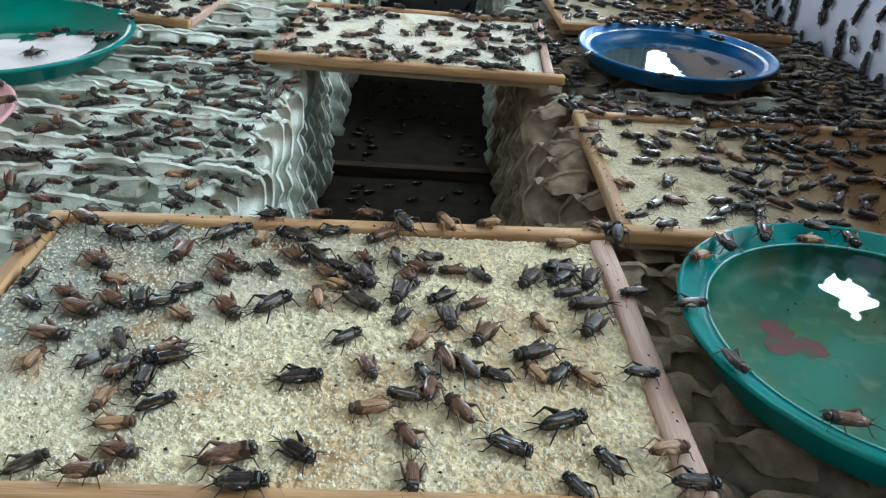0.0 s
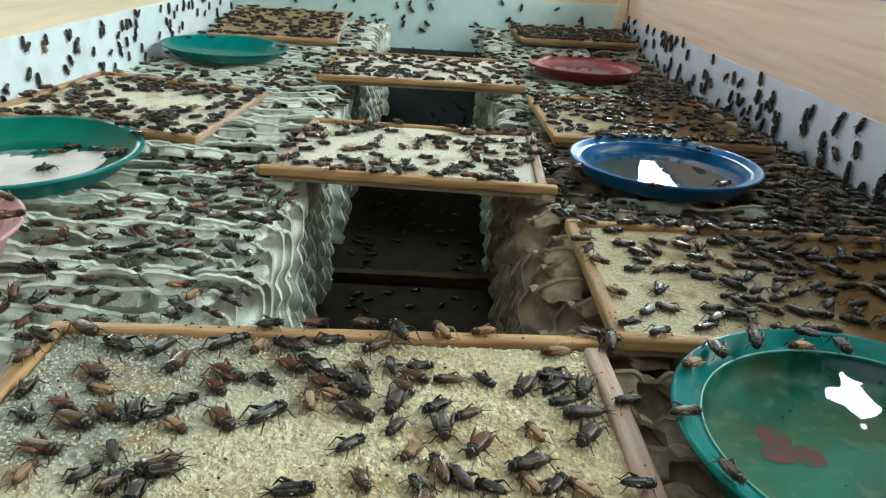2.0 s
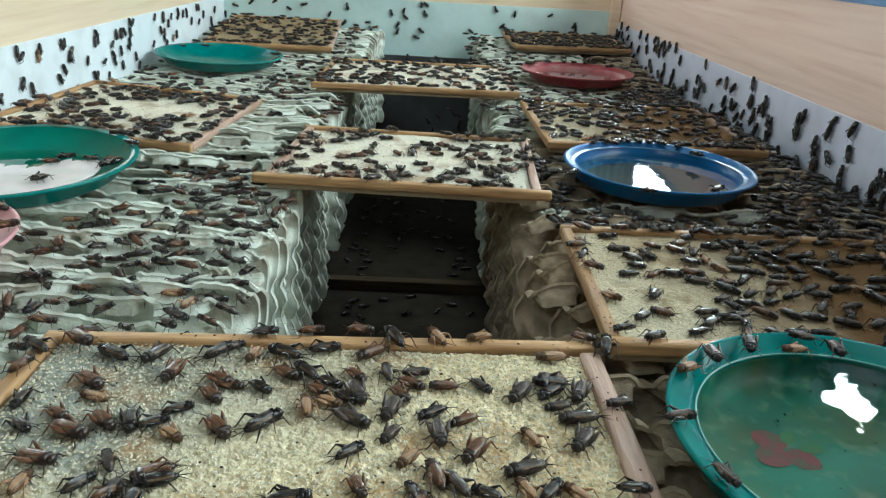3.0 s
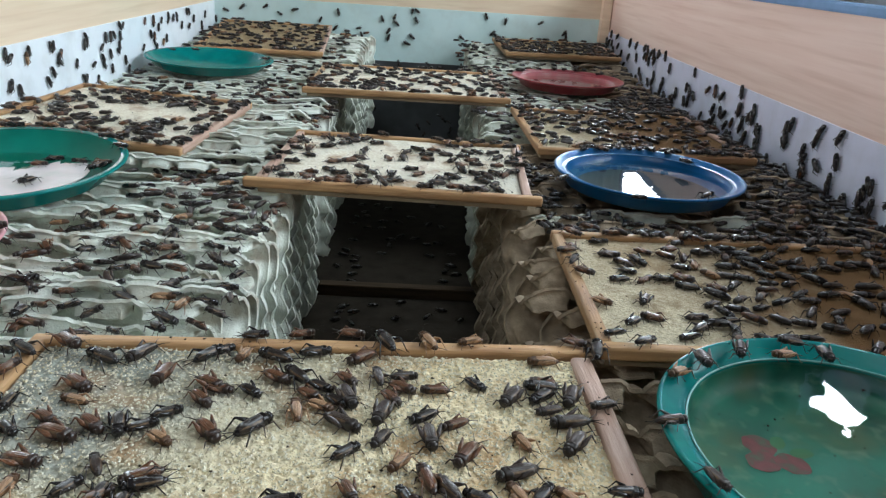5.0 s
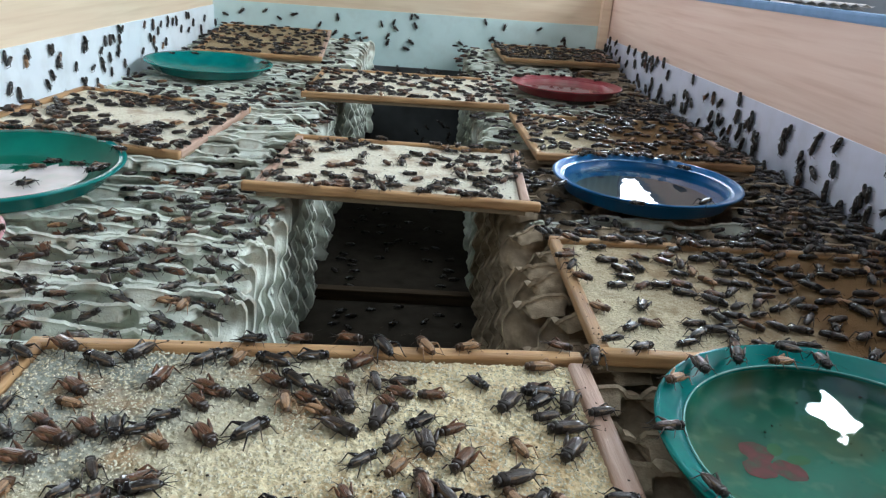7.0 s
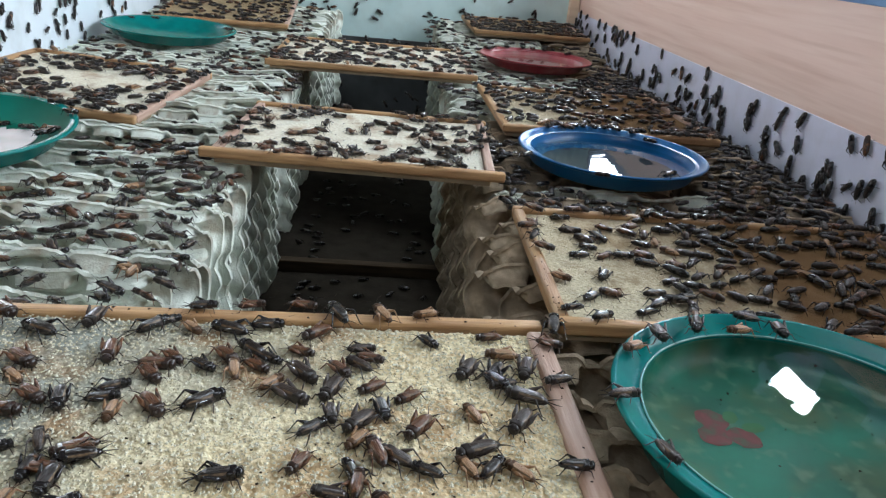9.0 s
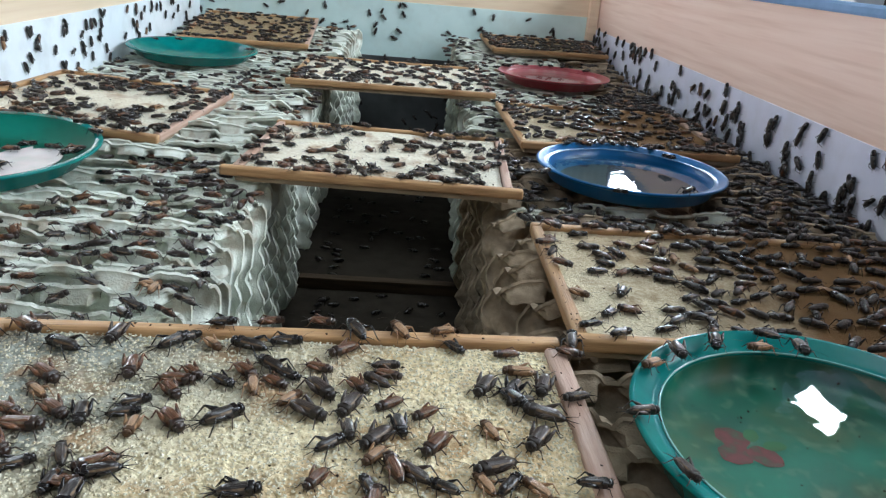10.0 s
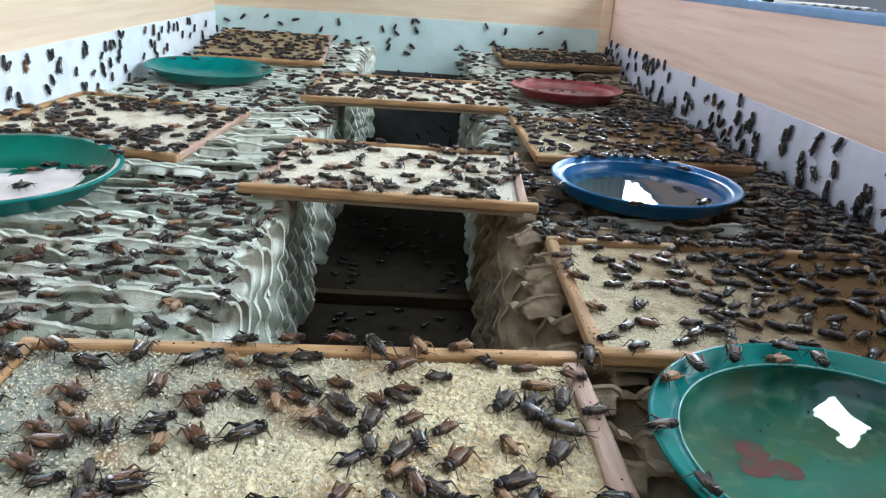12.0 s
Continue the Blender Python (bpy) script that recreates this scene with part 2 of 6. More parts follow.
def mesh_of(bm, name, material, smooth=False):
    me = bpy.data.meshes.new(name)
    bm.to_mesh(me)
    bm.free()
    me.materials.append(material)
    if smooth:
        me.polygons.foreach_set("use_smooth", [True] * len(me.polygons))
    return me


def part(name, bm, material, parent, label="", smooth=False):
    ob = new(name, mesh_of(bm, name, material, smooth))
    ob.parent = parent
    if label:
        ob["label"] = label
    return ob


def mesh_from(name, verts, faces, material, smooth=True):
    me = bpy.data.meshes.new(name)
    me.from_pydata([tuple(v) for v in verts], [], [tuple(f) for f in faces])
    me.materials.append(material)
    if smooth:
        me.polygons.foreach_set("use_smooth", [True] * len(me.polygons))
    me.update()
    return me


def tube(bm, pts, radii, n=6):
    """A closed tube of round section through pts."""
    pts = [Vector(p) for p in pts]
    rings = []
    for i, p in enumerate(pts):
        d = (pts[min(i + 1, len(pts) - 1)] - pts[max(i - 1, 0)]).normalized()
        u = d.orthogonal().normalized()
        w = d.cross(u)
        rings.append([bm.verts.new(p + radii[i] * (math.cos(a) * u + math.sin(a) * w)) for a in (2 * math.pi * k / n for k in range(n))])
    for a, b in zip(rings, rings[1:]):
        # match the rings' start, so that the tube does not twist
        k0 = min(range(n), key=lambda k: (a[0].co - b[k].co).length)
        b[:] = b[k0:] + b[:k0]
        for k in range(n):
            bm.faces.new((a[k], a[(k + 1) % n], b[(k + 1) % n], b[k]))
    bm.faces.new(rings[0][::-1])
    bm.faces.new(rings[-1])


# ---- the pen: 1.2 m wide, 2.4 m long, 0.6 m high ----
XL, XR, YF, YB, ZF, ZT = -0.562, 0.642, -0.62, 1.892, -0.31, 0.250
BAND = 0.102


def box_thing(name, dims, material, label, category="", kind="structure", bevel=0.0):
    bm = bmesh.new()
    bm_box(bm, *dims, bevel=bevel)
    return tagged(new(name, mesh_of(bm, name, material)), label, category, kind=kind)


box_thing("floor", (XL - 0.03, XR + 0.03, YF - 0.03, YB + 0.03, ZF - 0.03, ZF), PIT, "plywood floor of the insect pen, darkened for shade", "floor")
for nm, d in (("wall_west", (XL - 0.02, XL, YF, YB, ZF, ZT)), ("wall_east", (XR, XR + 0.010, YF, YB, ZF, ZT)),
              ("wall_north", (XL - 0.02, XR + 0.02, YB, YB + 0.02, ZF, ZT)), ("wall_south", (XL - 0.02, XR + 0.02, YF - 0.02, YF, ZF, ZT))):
    box_thing(nm, d, PANEL_PINK if nm == "wall_east" else PANEL, "wood-grained board wall of the pen with a pink light tint" if nm == "wall_east" else "cream wood-grained board wall of the pen", "wall")
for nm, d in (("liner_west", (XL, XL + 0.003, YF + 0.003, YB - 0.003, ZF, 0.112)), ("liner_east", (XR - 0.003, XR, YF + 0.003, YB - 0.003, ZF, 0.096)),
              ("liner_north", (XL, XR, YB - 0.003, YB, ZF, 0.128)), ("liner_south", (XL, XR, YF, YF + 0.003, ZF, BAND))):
    box_thing(nm, d, LINER_GREEN if nm == "liner_north" else LINER_EAST if nm == "liner_east" else LINER, "smooth white plastic strip with a green light tint lining the pen wall" if nm == "liner_north" else "smooth white plastic strip lining the lower pen wall", "liner")
# dark strip over the north lining paints the shade low in the gap
LINER_SHADE = mat("shaded_plastic_liner", (0.075, 0.082, 0.085), (0.045, 0.048, 0.05), 14, 0.5, 0.15, 30, stain=(0.025, 0.024, 0.022), stain_scale=10, stain_amount=0.7)
box_thing("liner_soiled", (XL + 0.004, XR - 0.004, YB - 0.009, YB - 0.0032, ZF, -0.035), LINER_SHADE, "dark strip standing in for shade on the lower pen wall", "liner")
box_thing("trim_east", (XR - 0.004, XR + 0.013, YF, YB + 0.01, ZT - 0.009, ZT + 0.006), TRIM_BLUE, "blue painted rail along the top of the pen wall", "rail", bevel=0.004)
box_thing("trim_corner", (XR - 0.03, XR - 0.003, YB - 0.035, YB - 0.003, BAND - 0.04, ZT), PANEL, "narrow wooden corner batten", "batten", bevel=0.003)

# the shed round the pen; roof, west and south walls unseen, added to block sky
SHED = mat("shed_board", (0.06, 0.05, 0.042), (0.04, 0.035, 0.03), 8, 0.8, 0.2, 60, gloss=0.18)
ROOF = mat("roof_sheet", (0.05, 0.05, 0.052), (0.035, 0.035, 0.037), 6, 0.7)
EARTH = mat("packed_earth", (0.34, 0.30, 0.24), (0.26, 0.22, 0.17), 5, 0.95, 0.5, 40, stain=(0.15, 0.18, 0.08), stain_scale=1.2, stain_amount=0.5)
GZ = ZF - 0.35


def ground():
    bm = bmesh.new()
    bmesh.ops.create_grid(bm, x_segments=8, y_segments=8, size=400, matrix=Matrix.Translation((0, 0, GZ)))
    tagged(new("ground", mesh_of(bm, "ground", EARTH)), "bare packed earth ground round the shed", "ground", kind="structure")


ground()
for sx in (XL + 0.05, XR - 0.05):
    for sy in (YF + 0.1, YB - 0.1):
        box_thing("pen_leg", (sx - 0.03, sx + 0.03, sy - 0.03, sy + 0.03, GZ, ZF - 0.03), WOOD, "square wooden leg under the pen", "leg", kind="")
box_thing("shed_roof", (-3.2, 3.3, -2.6, 3.6, 2.45, 2.5), ROOF, "unseen dark sheet roof added over the pen", "roof")
box_thing("shed_wall_west", (-3.2, -3.1, -2.6, 3.4, GZ, 2.45), SHED, "unseen brown board wall of the shed", "wall")
box_thing("shed_wall_south", (-3.1, 2.5, -2.6, -2.5, GZ, 2.45), SHED, "unseen brown board wall of the shed", "wall")


def wall_with_openings(name, x0, x1, y0, y1, z0, z1, holes):
    """A wall along x, as boards round its openings (x0, x1, z0, z1), which follow one another from left to right."""
    bm = bmesh.new()
    x = x0
    for a, b, c, d in holes:
        bm_box(bm, x, a, y0, y1, z0, z1)
        bm_box(bm, a, b, y0, y1, z0, c)
        bm_box(bm, a, b, y0, y1, d, z1)
        x = b
    bm_box(bm, x, x1, y0, y1, z0, z1)
    return tagged(new(name, mesh_of(bm, name, SHED)), "unseen brown board wall of the shed with window openings", "wall", kind="structure")


wall_with_openings("shed_wall_north", -3.1, 3.2, 3.2, 3.28, GZ, 2.45, [(-2.6, -1.55, 0.84, 1.5), (0.88, 1.13, 0.72, 1.36), (1.15, 1.44, 0.74, 1.5), (1.46, 2.40, GZ, 0.62), (2.42, 2.9, 1.9, 2.35)])


def curtain():
    """A thin pale green cloth in the narrow window, in folds, with daylight behind it."""
    m = bpy.data.materials.new("pale_green_cloth")
    m.use_nodes = True
    n, l = m.node_tree.nodes, m.node_tree.links
    tl, df, mx = n.new("ShaderNodeBsdfTranslucent"), n.new("ShaderNodeBsdfDiffuse"), n.new("ShaderNodeMixShader")
    tl.inputs["Color"].default_value, df.inputs["Color"].default_value = (0.30, 0.52, 0.48, 1), (0.45, 0.62, 0.58, 1)
    l.new(df.outputs["BSDF"], mx.inputs[1])
    l.new(tl.outputs["BSDF"], mx.inputs[2])
    l.new(mx.outputs["Shader"], n["Material Output"].inputs["Surface"])
    verts, faces, k = [], [], 40
    for i in range(k + 1):
        x, yy = 0.87 + 0.27 * i / k, 3.19 + 0.008 * math.sin(i * 1.1)
        verts += [(x, yy, 0.70), (x, yy, 1.38), (x, yy + 0.001, 0.70), (x, yy + 0.001, 1.38)]
    for i in range(k):
        a = 4 * i
        faces += [(a, a + 4, a + 5, a + 1), (a + 2, a + 3, a + 7, a + 6), (a + 1, a + 5, a + 7, a + 3), (a, a + 2, a + 6, a + 4)]
    tagged(new("curtain", mesh_from("curtain", verts, faces, m)), "thin pale green cloth curtain in a shed window", "curtain")


curtain()


# ---- outdoors, seen over the east wall through the shed's low opening ----
SHEET = mat("galvanised_sheet", (0.86, 0.88, 0.90), (0.74, 0.77, 0.80), 6, 0.5, 0.1, 40, stain=(0.4, 0.32, 0.25), stain_scale=3)
LEAF = mat("shrub_leaf", (0.10, 0.20, 0.05), (0.05, 0.11, 0.03), 5, 0.6)
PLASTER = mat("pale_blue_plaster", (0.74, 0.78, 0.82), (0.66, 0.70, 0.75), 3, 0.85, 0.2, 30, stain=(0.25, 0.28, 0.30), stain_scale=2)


def roofing_sheet(x, y, z, turn):
    bm = bmesh.new()
    n = 28
    up, lo = [], []
    for i in range(n + 1):
        px, h = (i / n - 0.5) * 0.62, 0.011 * math.sin(i * math.pi / 2)
        up.append((bm.verts.new((px, -0.5, h)), bm.verts.new((px, 0.5, h))))
        lo.append((bm.verts.new((px, -0.5, h - 0.002)), bm.verts.new((px, 0.5, h - 0.002))))
    for i in range(n):
        bm.faces.new((up[i][0], up[i + 1][0], up[i + 1][1], up[i][1]))
        bm.faces.new((lo[i][0], lo[i][1], lo[i + 1][1], lo[i + 1][0]))
        bm.faces.new((up[i][0], lo[i][0], lo[i + 1][0], up[i + 1][0]))
        bm.faces.new((up[i][1], up[i + 1][1], lo[i + 1][1], lo[i][1]))
    ob = new("roofing_sheet", mesh_of(bm, "roofing_sheet", SHEET, True))
    ob.matrix_basis = pose(x, y, z, 0, 0, turn)
    tagged(ob, "pale corrugated roofing sheet in an outdoor stack", "roofing sheet", "stacked roofing sheets")


box_thing("pallet", (3.0, 3.8, 5.6, 6.7, GZ, 0.02), WOOD, "weathered wooden crate under stacked sheets", "crate", kind="", bevel=0.01)
for k in range(7):
    roofing_sheet(3.33 + 0.04 * math.sin(k * 2.3), 6.1 + 0.05 * math.cos(k * 1.7), 0.034 + k * 0.026, 6 * math.sin(k * 3.1))
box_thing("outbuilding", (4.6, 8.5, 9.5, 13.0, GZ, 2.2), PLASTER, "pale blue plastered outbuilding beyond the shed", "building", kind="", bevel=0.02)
box_thing("post", (2.86, 2.93, 5.8, 5.87, GZ, 1.6), SHED, "dark wooden post outdoors", "post", kind="", bevel=0.008)


def shrub(x, y, r, h):
    root = tagged(new("shrub"), "leafy green shrub outdoors in daylight", "shrub")
    root.matrix_basis = pose(x, y, GZ)
    rng = random.Random(int(x * 100))
    bm = bmesh.new()
    for k in range(6):
        a = k * 1.05
        tube(bm, [(0, 0, 0), (r * 0.3 * math.cos(a), r * 0.3 * math.sin(a), h * 0.5), (r * 0.7 * math.cos(a), r * 0.7 * math.sin(a), h * 0.9)], [0.02, 0.013, 0.005], 5)
    part("stem", bm, SHED, root)
    bm = bmesh.new()
    for k in range(900):
        a, q, zz = rng.uniform(0, 6.283), r * rng.random() ** 0.5, h * (0.15 + 0.85 * rng.random())
        m = pose(q * math.cos(a), q * math.sin(a), zz * (1 - 0.3 * (q / r) ** 2), rng.uniform(-60, 60), rng.uniform(-60, 60), rng.uniform(0, 360))
        vs = [bm.verts.new(m @ Vector(p)) for p in ((-0.05, 0, 0), (0, 0.02, 0.006), (0.06, 0, 0), (0, -0.02, 0.006))]
        bm.faces.new(vs)
    part("foliage", bm, LEAF, root)


shrub(2.45, 6.3, 0.5, 1.2)
shrub(2.2, 8.6, 0.8, 1.5)


# ---- egg trays ----
def smooth01(q):
    q = np.clip(q, 0, 1)
    return q * q * (3 - 2 * q)


def tray_mesh(name, w, h, cx, cz, fine, material, seed=0, thick=0.0018, scallop=0.0095, top_dip=0.003, hood=False):
    """A moulded tray that stands on edge: rim in the plane y = 0, cups towards -y, top edge at z = 0, left edge at x = 0."""
    b, depth = 0.009, 0.026
    sizes = (w - 2 * b) / cx, (h - 2 * b) / cz
    edge = [0, 0.0013, 0.0030, 0.0046, 0.0062, 0.0080]
    part_way = (0, 0.05, 0.10, 0.16, 0.24, 0.37, 0.50, 0.63, 0.76, 0.84, 0.90, 0.95) if fine else (0, 0.10, 0.22, 0.50, 0.78, 0.90)
    us = edge + [b + (k + q) * sizes[0] for k in range(cx) for q in part_way] + [w - b] + [w - q for q in edge[::-1]]
    low = (0, 0.12, 0.26, 0.5, 0.74, 0.88)
    top_rows = [0, 0.05, 0.10, 0.16, 0.22, 0.29, 0.37, 0.46, 0.56, 0.7, 0.85] if fine else [0, 0.08, 0.16, 0.28, 0.42, 0.6, 0.8]
    vs = edge + [b + (k + q) * sizes[1] for k in range(cz) for q in (top_rows if k == 0 else low)] + [h - b] + [h - q for q in edge[::-2]]
    rng = np.random.RandomState(cx * 10 + cz + 17 * seed)
    U, V = np.meshgrid(np.array(us), np.array(vs))
    cu, cv = np.clip((U - b) / sizes[0], 0, cx), np.clip((V - b) / sizes[1], 0, cz)
    su, sv = np.abs(np.sin(np.pi * cu)), np.abs(np.sin(np.pi * cv))
    du, dv = np.minimum(U, w - U), np.minimum(V, h - V)
    in_u, in_v = du > b + sizes[0] / 2, dv > b + sizes[1] / 2
    ku, kv = smooth01((su - (0.22 if hood else 0.16)) / (0.5 if hood else 0.34)), smooth01((sv - 0.10) / 0.55)
    # the body of the tray: cups deep, saddles half way, posts at the level of the rim, steep walls inside the rim
    au, av = np.where(in_u, su ** 0.7, 1), np.where(in_v, sv ** 0.7, 1)
    f = au * av + (1 - au * av) * 0.45 * np.maximum(au, av)
    deep = smooth01((V - 0.045) / 0.03)
    es = smooth01((du - 0.0050 - 0.006 * (1 - kv) * in_v - 0.020 * deep) / 0.009)
    eb = smooth01((h - V - 0.005) / 0.008)
    body = -depth * f * es * eb
    # the top row: flat-faced cups under the rim, narrow clefts between them, some cups worn open
    kc = np.where(in_u, ku, 1) * smooth01((du - 0.005) / 0.012)
    which = np.clip(np.floor(cu).astype(int), 0, cx - 1)
    opened = (rng.rand(cx) < (0.0 if hood else 0.24))[which] & (kc > -1)
    press = rng.uniform(0.75, 1.15, cx)[which]
    # each cup bulges forward under the rim and falls back again below
    lip = (rng.uniform(0.011, 0.015, cx) if hood else rng.uniform(0.009, 0.015, cx))[which]
    fall = smooth01((dv - lip) / 0.006)
    face = -(0.018 if hood else 0.0100) * press * np.clip((dv - 0.0026) / (lip - 0.0026), 0, 1) ** (0.8 if hood else 0.9) * (1 - fall) + 0.010 * fall
    hollow = 0.014 * smooth01((dv - 0.0048) / 0.006)
    cleft = (0.016 if hood else 0.011) * smooth01((dv - 0.0042) / 0.006)
    y_top = np.where(opened, hollow, face) * kc + cleft * (1 - kc)
    blend = smooth01((V - 0.030) / 0.018)
    y = y_top * (1 - blend) + body * blend
    # lower down the side rims wave to and fro, every other tray the other way, and meet in a honeycomb
    y = y + 0.0065 * (1 if seed % 2 else -1) * np.cos(2 * np.pi * (V - b) / 0.046) * deep * np.exp(-(du / 0.014) ** 2) * (h - V > 0.02)
    y = y - 0.0012 * np.exp(-np.minimum(du, dv) / 0.0016)
    y = y + 0.0026 * np.sin(U * 44 + rng.rand() * 6) + 0.0018 * np.sin(V * 57 + rng.rand() * 6) + 0.0005 * np.sin(U * 410 + V * 230 + rng.rand() * 6)
    worn = rng.choice([0, 0, 0.001, 0.003, 0.005, 0.008], cx)[which]
    bell = smooth01(su / 0.5)
    x = U + (0.0055 * deep * (1 + (1 if seed % 2 else -1) * np.cos(2 * np.pi * (V - b) / 0.046)) + scallop * (1 - deep) * (1 - kv)) * in_v * np.exp(-du / 0.010) * np.where(U < w / 2, 1, -1)
    z = -V - (top_dip * (1 - ku) * in_u + worn * bell) * np.exp(-dv / 0.012) * np.where(V < h / 2, 1, -1)
    z = z + (0.0024 * np.sin(U * 26 + rng.rand() * 6) + 0.0009 * np.sin(U * 150 + rng.rand() * 6) + 0.0004 * np.sin(U * 520 + rng.rand() * 6)) * np.clip(1 - V / 0.06, 0, 1)
    # rounded corners
    r = 0.034 if hood else 0.020
    cor = np.clip(1 - du / r, 0, 1) * np.clip(1 - dv / r, 0, 1)
    x = x + r * 0.38 * cor * np.where(U < w / 2, 1, -1)
    z = z - r * 0.38 * cor * np.where(V < h / 2, 1, -1)
    front = np.stack([x, y, z], -1)
    nrm = np.cross(np.gradient(front, axis=0), np.gradient(front, axis=1))
    nrm /= np.linalg.norm(nrm, axis=-1, keepdims=True) + 1e-12
    nrm *= np.where(nrm[..., 1:2] < 0, -1, 1)
    back = front + nrm * (thick + 0.0012 * np.exp(-np.minimum(du, dv) / 0.003))[..., None]
    nu, nv = len(us), len(vs)
    idx = np.arange(nu * nv).reshape(nv, nu)
    a, bb, c, d = idx[:-1, :-1].ravel(), idx[:-1, 1:].ravel(), idx[1:, 1:].ravel(), idx[1:, :-1].ravel()
    n = nu * nv
    faces = [*zip(a, d, c, bb), *zip(a + n, bb + n, c + n, d + n)]
    ring = np.concatenate([idx[0, :], idx[1:, -1], idx[-1, -2::-1], idx[-2:0:-1, 0]])
    nxt = np.roll(ring, -1)
    faces += [*zip(ring, nxt, nxt + n, ring + n)]
    me = mesh_from(name, np.concatenate([front.reshape(-1, 3), back.reshape(-1, 3)]), faces, material)
    me.set_sharp_from_angle(angle=radians(62))
    return me, w


rnd = random.Random(4)


def tray_lift(x, y):
    """The stacks rise towards the far wall, and under the tilted board by the west wall."""
    z = 0.036 * min(1, max(0, (y - 1.42) / 0.36))
    if x < -0.38 and 0.43 < y < 0.90:
        z += 0.012
    return z


def tray_row(side, x_inner, y, mesh, w, label):
    x = (x_inner - w if side < 0 else x_inner) + side * (rnd.uniform(0.012, 0.05) if rnd.random() < 0.18 else 0)
    z = 0.007 + rnd.uniform(-0.006, 0.0) + tray_lift(x, y)
    ob = new("egg_tray", mesh)
    ob.matrix_basis = pose(x, y, z, rnd.uniform(-5, 5), rnd.uniform(-1.2, 1.2), rnd.uniform(-2.0, 2.0))
    return tagged(ob, label, "egg tray", "egg trays stacked on edge")


def tray_set(count, w, cells, fine, material, **more):
    """Trays of one size; every other one is turned, so that its cups do not nest in the next."""
    return [tray_mesh("egg_tray", w, 0.294, cells[k % 2], 6 - k % 2, fine, material, seed=k, **more) for k in range(count)]


T_L, T_LF = tray_set(8, 0.294, (5, 6), True, PULP), tray_set(6, 0.294, (5, 6), False, PULP)
T_R = tray_set(8, 0.294, (5, 6), True, PULP_BROWN, top_dip=0.010, hood=True)
T_HALF, T_HALFR = tray_set(4, 0.183, (3, 4), False, PULP), tray_set(4, 0.183, (3, 4), False, PULP_BROWN)
PALE = "pale grey-green moulded pulp egg tray standing on edge"
BROWN = "brownish moulded pulp egg tray standing on edge"
row, y = 0, -0.56
while y < YB - 0.02:
    xl = -0.077 - min(max(0, y), 1.1) * 0.024 + max(0, y - 1.3) * 0.05 + rnd.uniform(-0.012, 0.006)
    m, w = T_L[row * 3 % 8] if y < 0.62 else T_LF[row % 6]
    tray_row(-1, xl, y, m, w, PALE)
    m, w = T_HALF[row % 4]
    tray_row(-1, xl - 0.302, y + 0.012, m, w, PALE)
    y += rnd.choice((0.016, 0.019, 0.022, 0.024, 0.029))
    row += 1
row, y = 0, -0.56
while y < YB - 0.02:
    xr = 0.152 + max(0, y) * 0.026 + rnd.uniform(-0.005, 0.012)
    # only these spans stay pale; brown elsewhere also carries the east stack's shade
    far_right = 0.345 < y < 0.385 or y > 0.75
    m, w = T_R[row * 3 % 8] if not far_right else T_L[row % 8] if y < 0.5 else T_LF[row % 6]
    tray_row(1, xr, y, m, w, PALE if far_right else BROWN)
    m, w = T_HALFR[row % 4]
    tray_row(1, xr + 0.302, y + 0.012, m, w, BROWN)
    y += rnd.uniform(0.028, 0.034) if far_right else rnd.uniform(0.034, 0.043)
    row += 1


# ---- feeding boards ----
def rail_mesh(length, wide, high, material=None):
    bm = bmesh.new()
    bm_box(bm, -length / 2, length / 2, -wide / 2, wide / 2, 0, high, bevel=wide * 0.3, seg=3)
    return mesh_of(bm, "rail", material or WOOD, smooth=True)


def board_pose(key):
    x, y, w, d, turn, _ = BOARDS[key]
    lean = LEAN.get(key, (0, 0, 0))
    return pose(x, y, lean[0], lean[1], lean[2], turn)


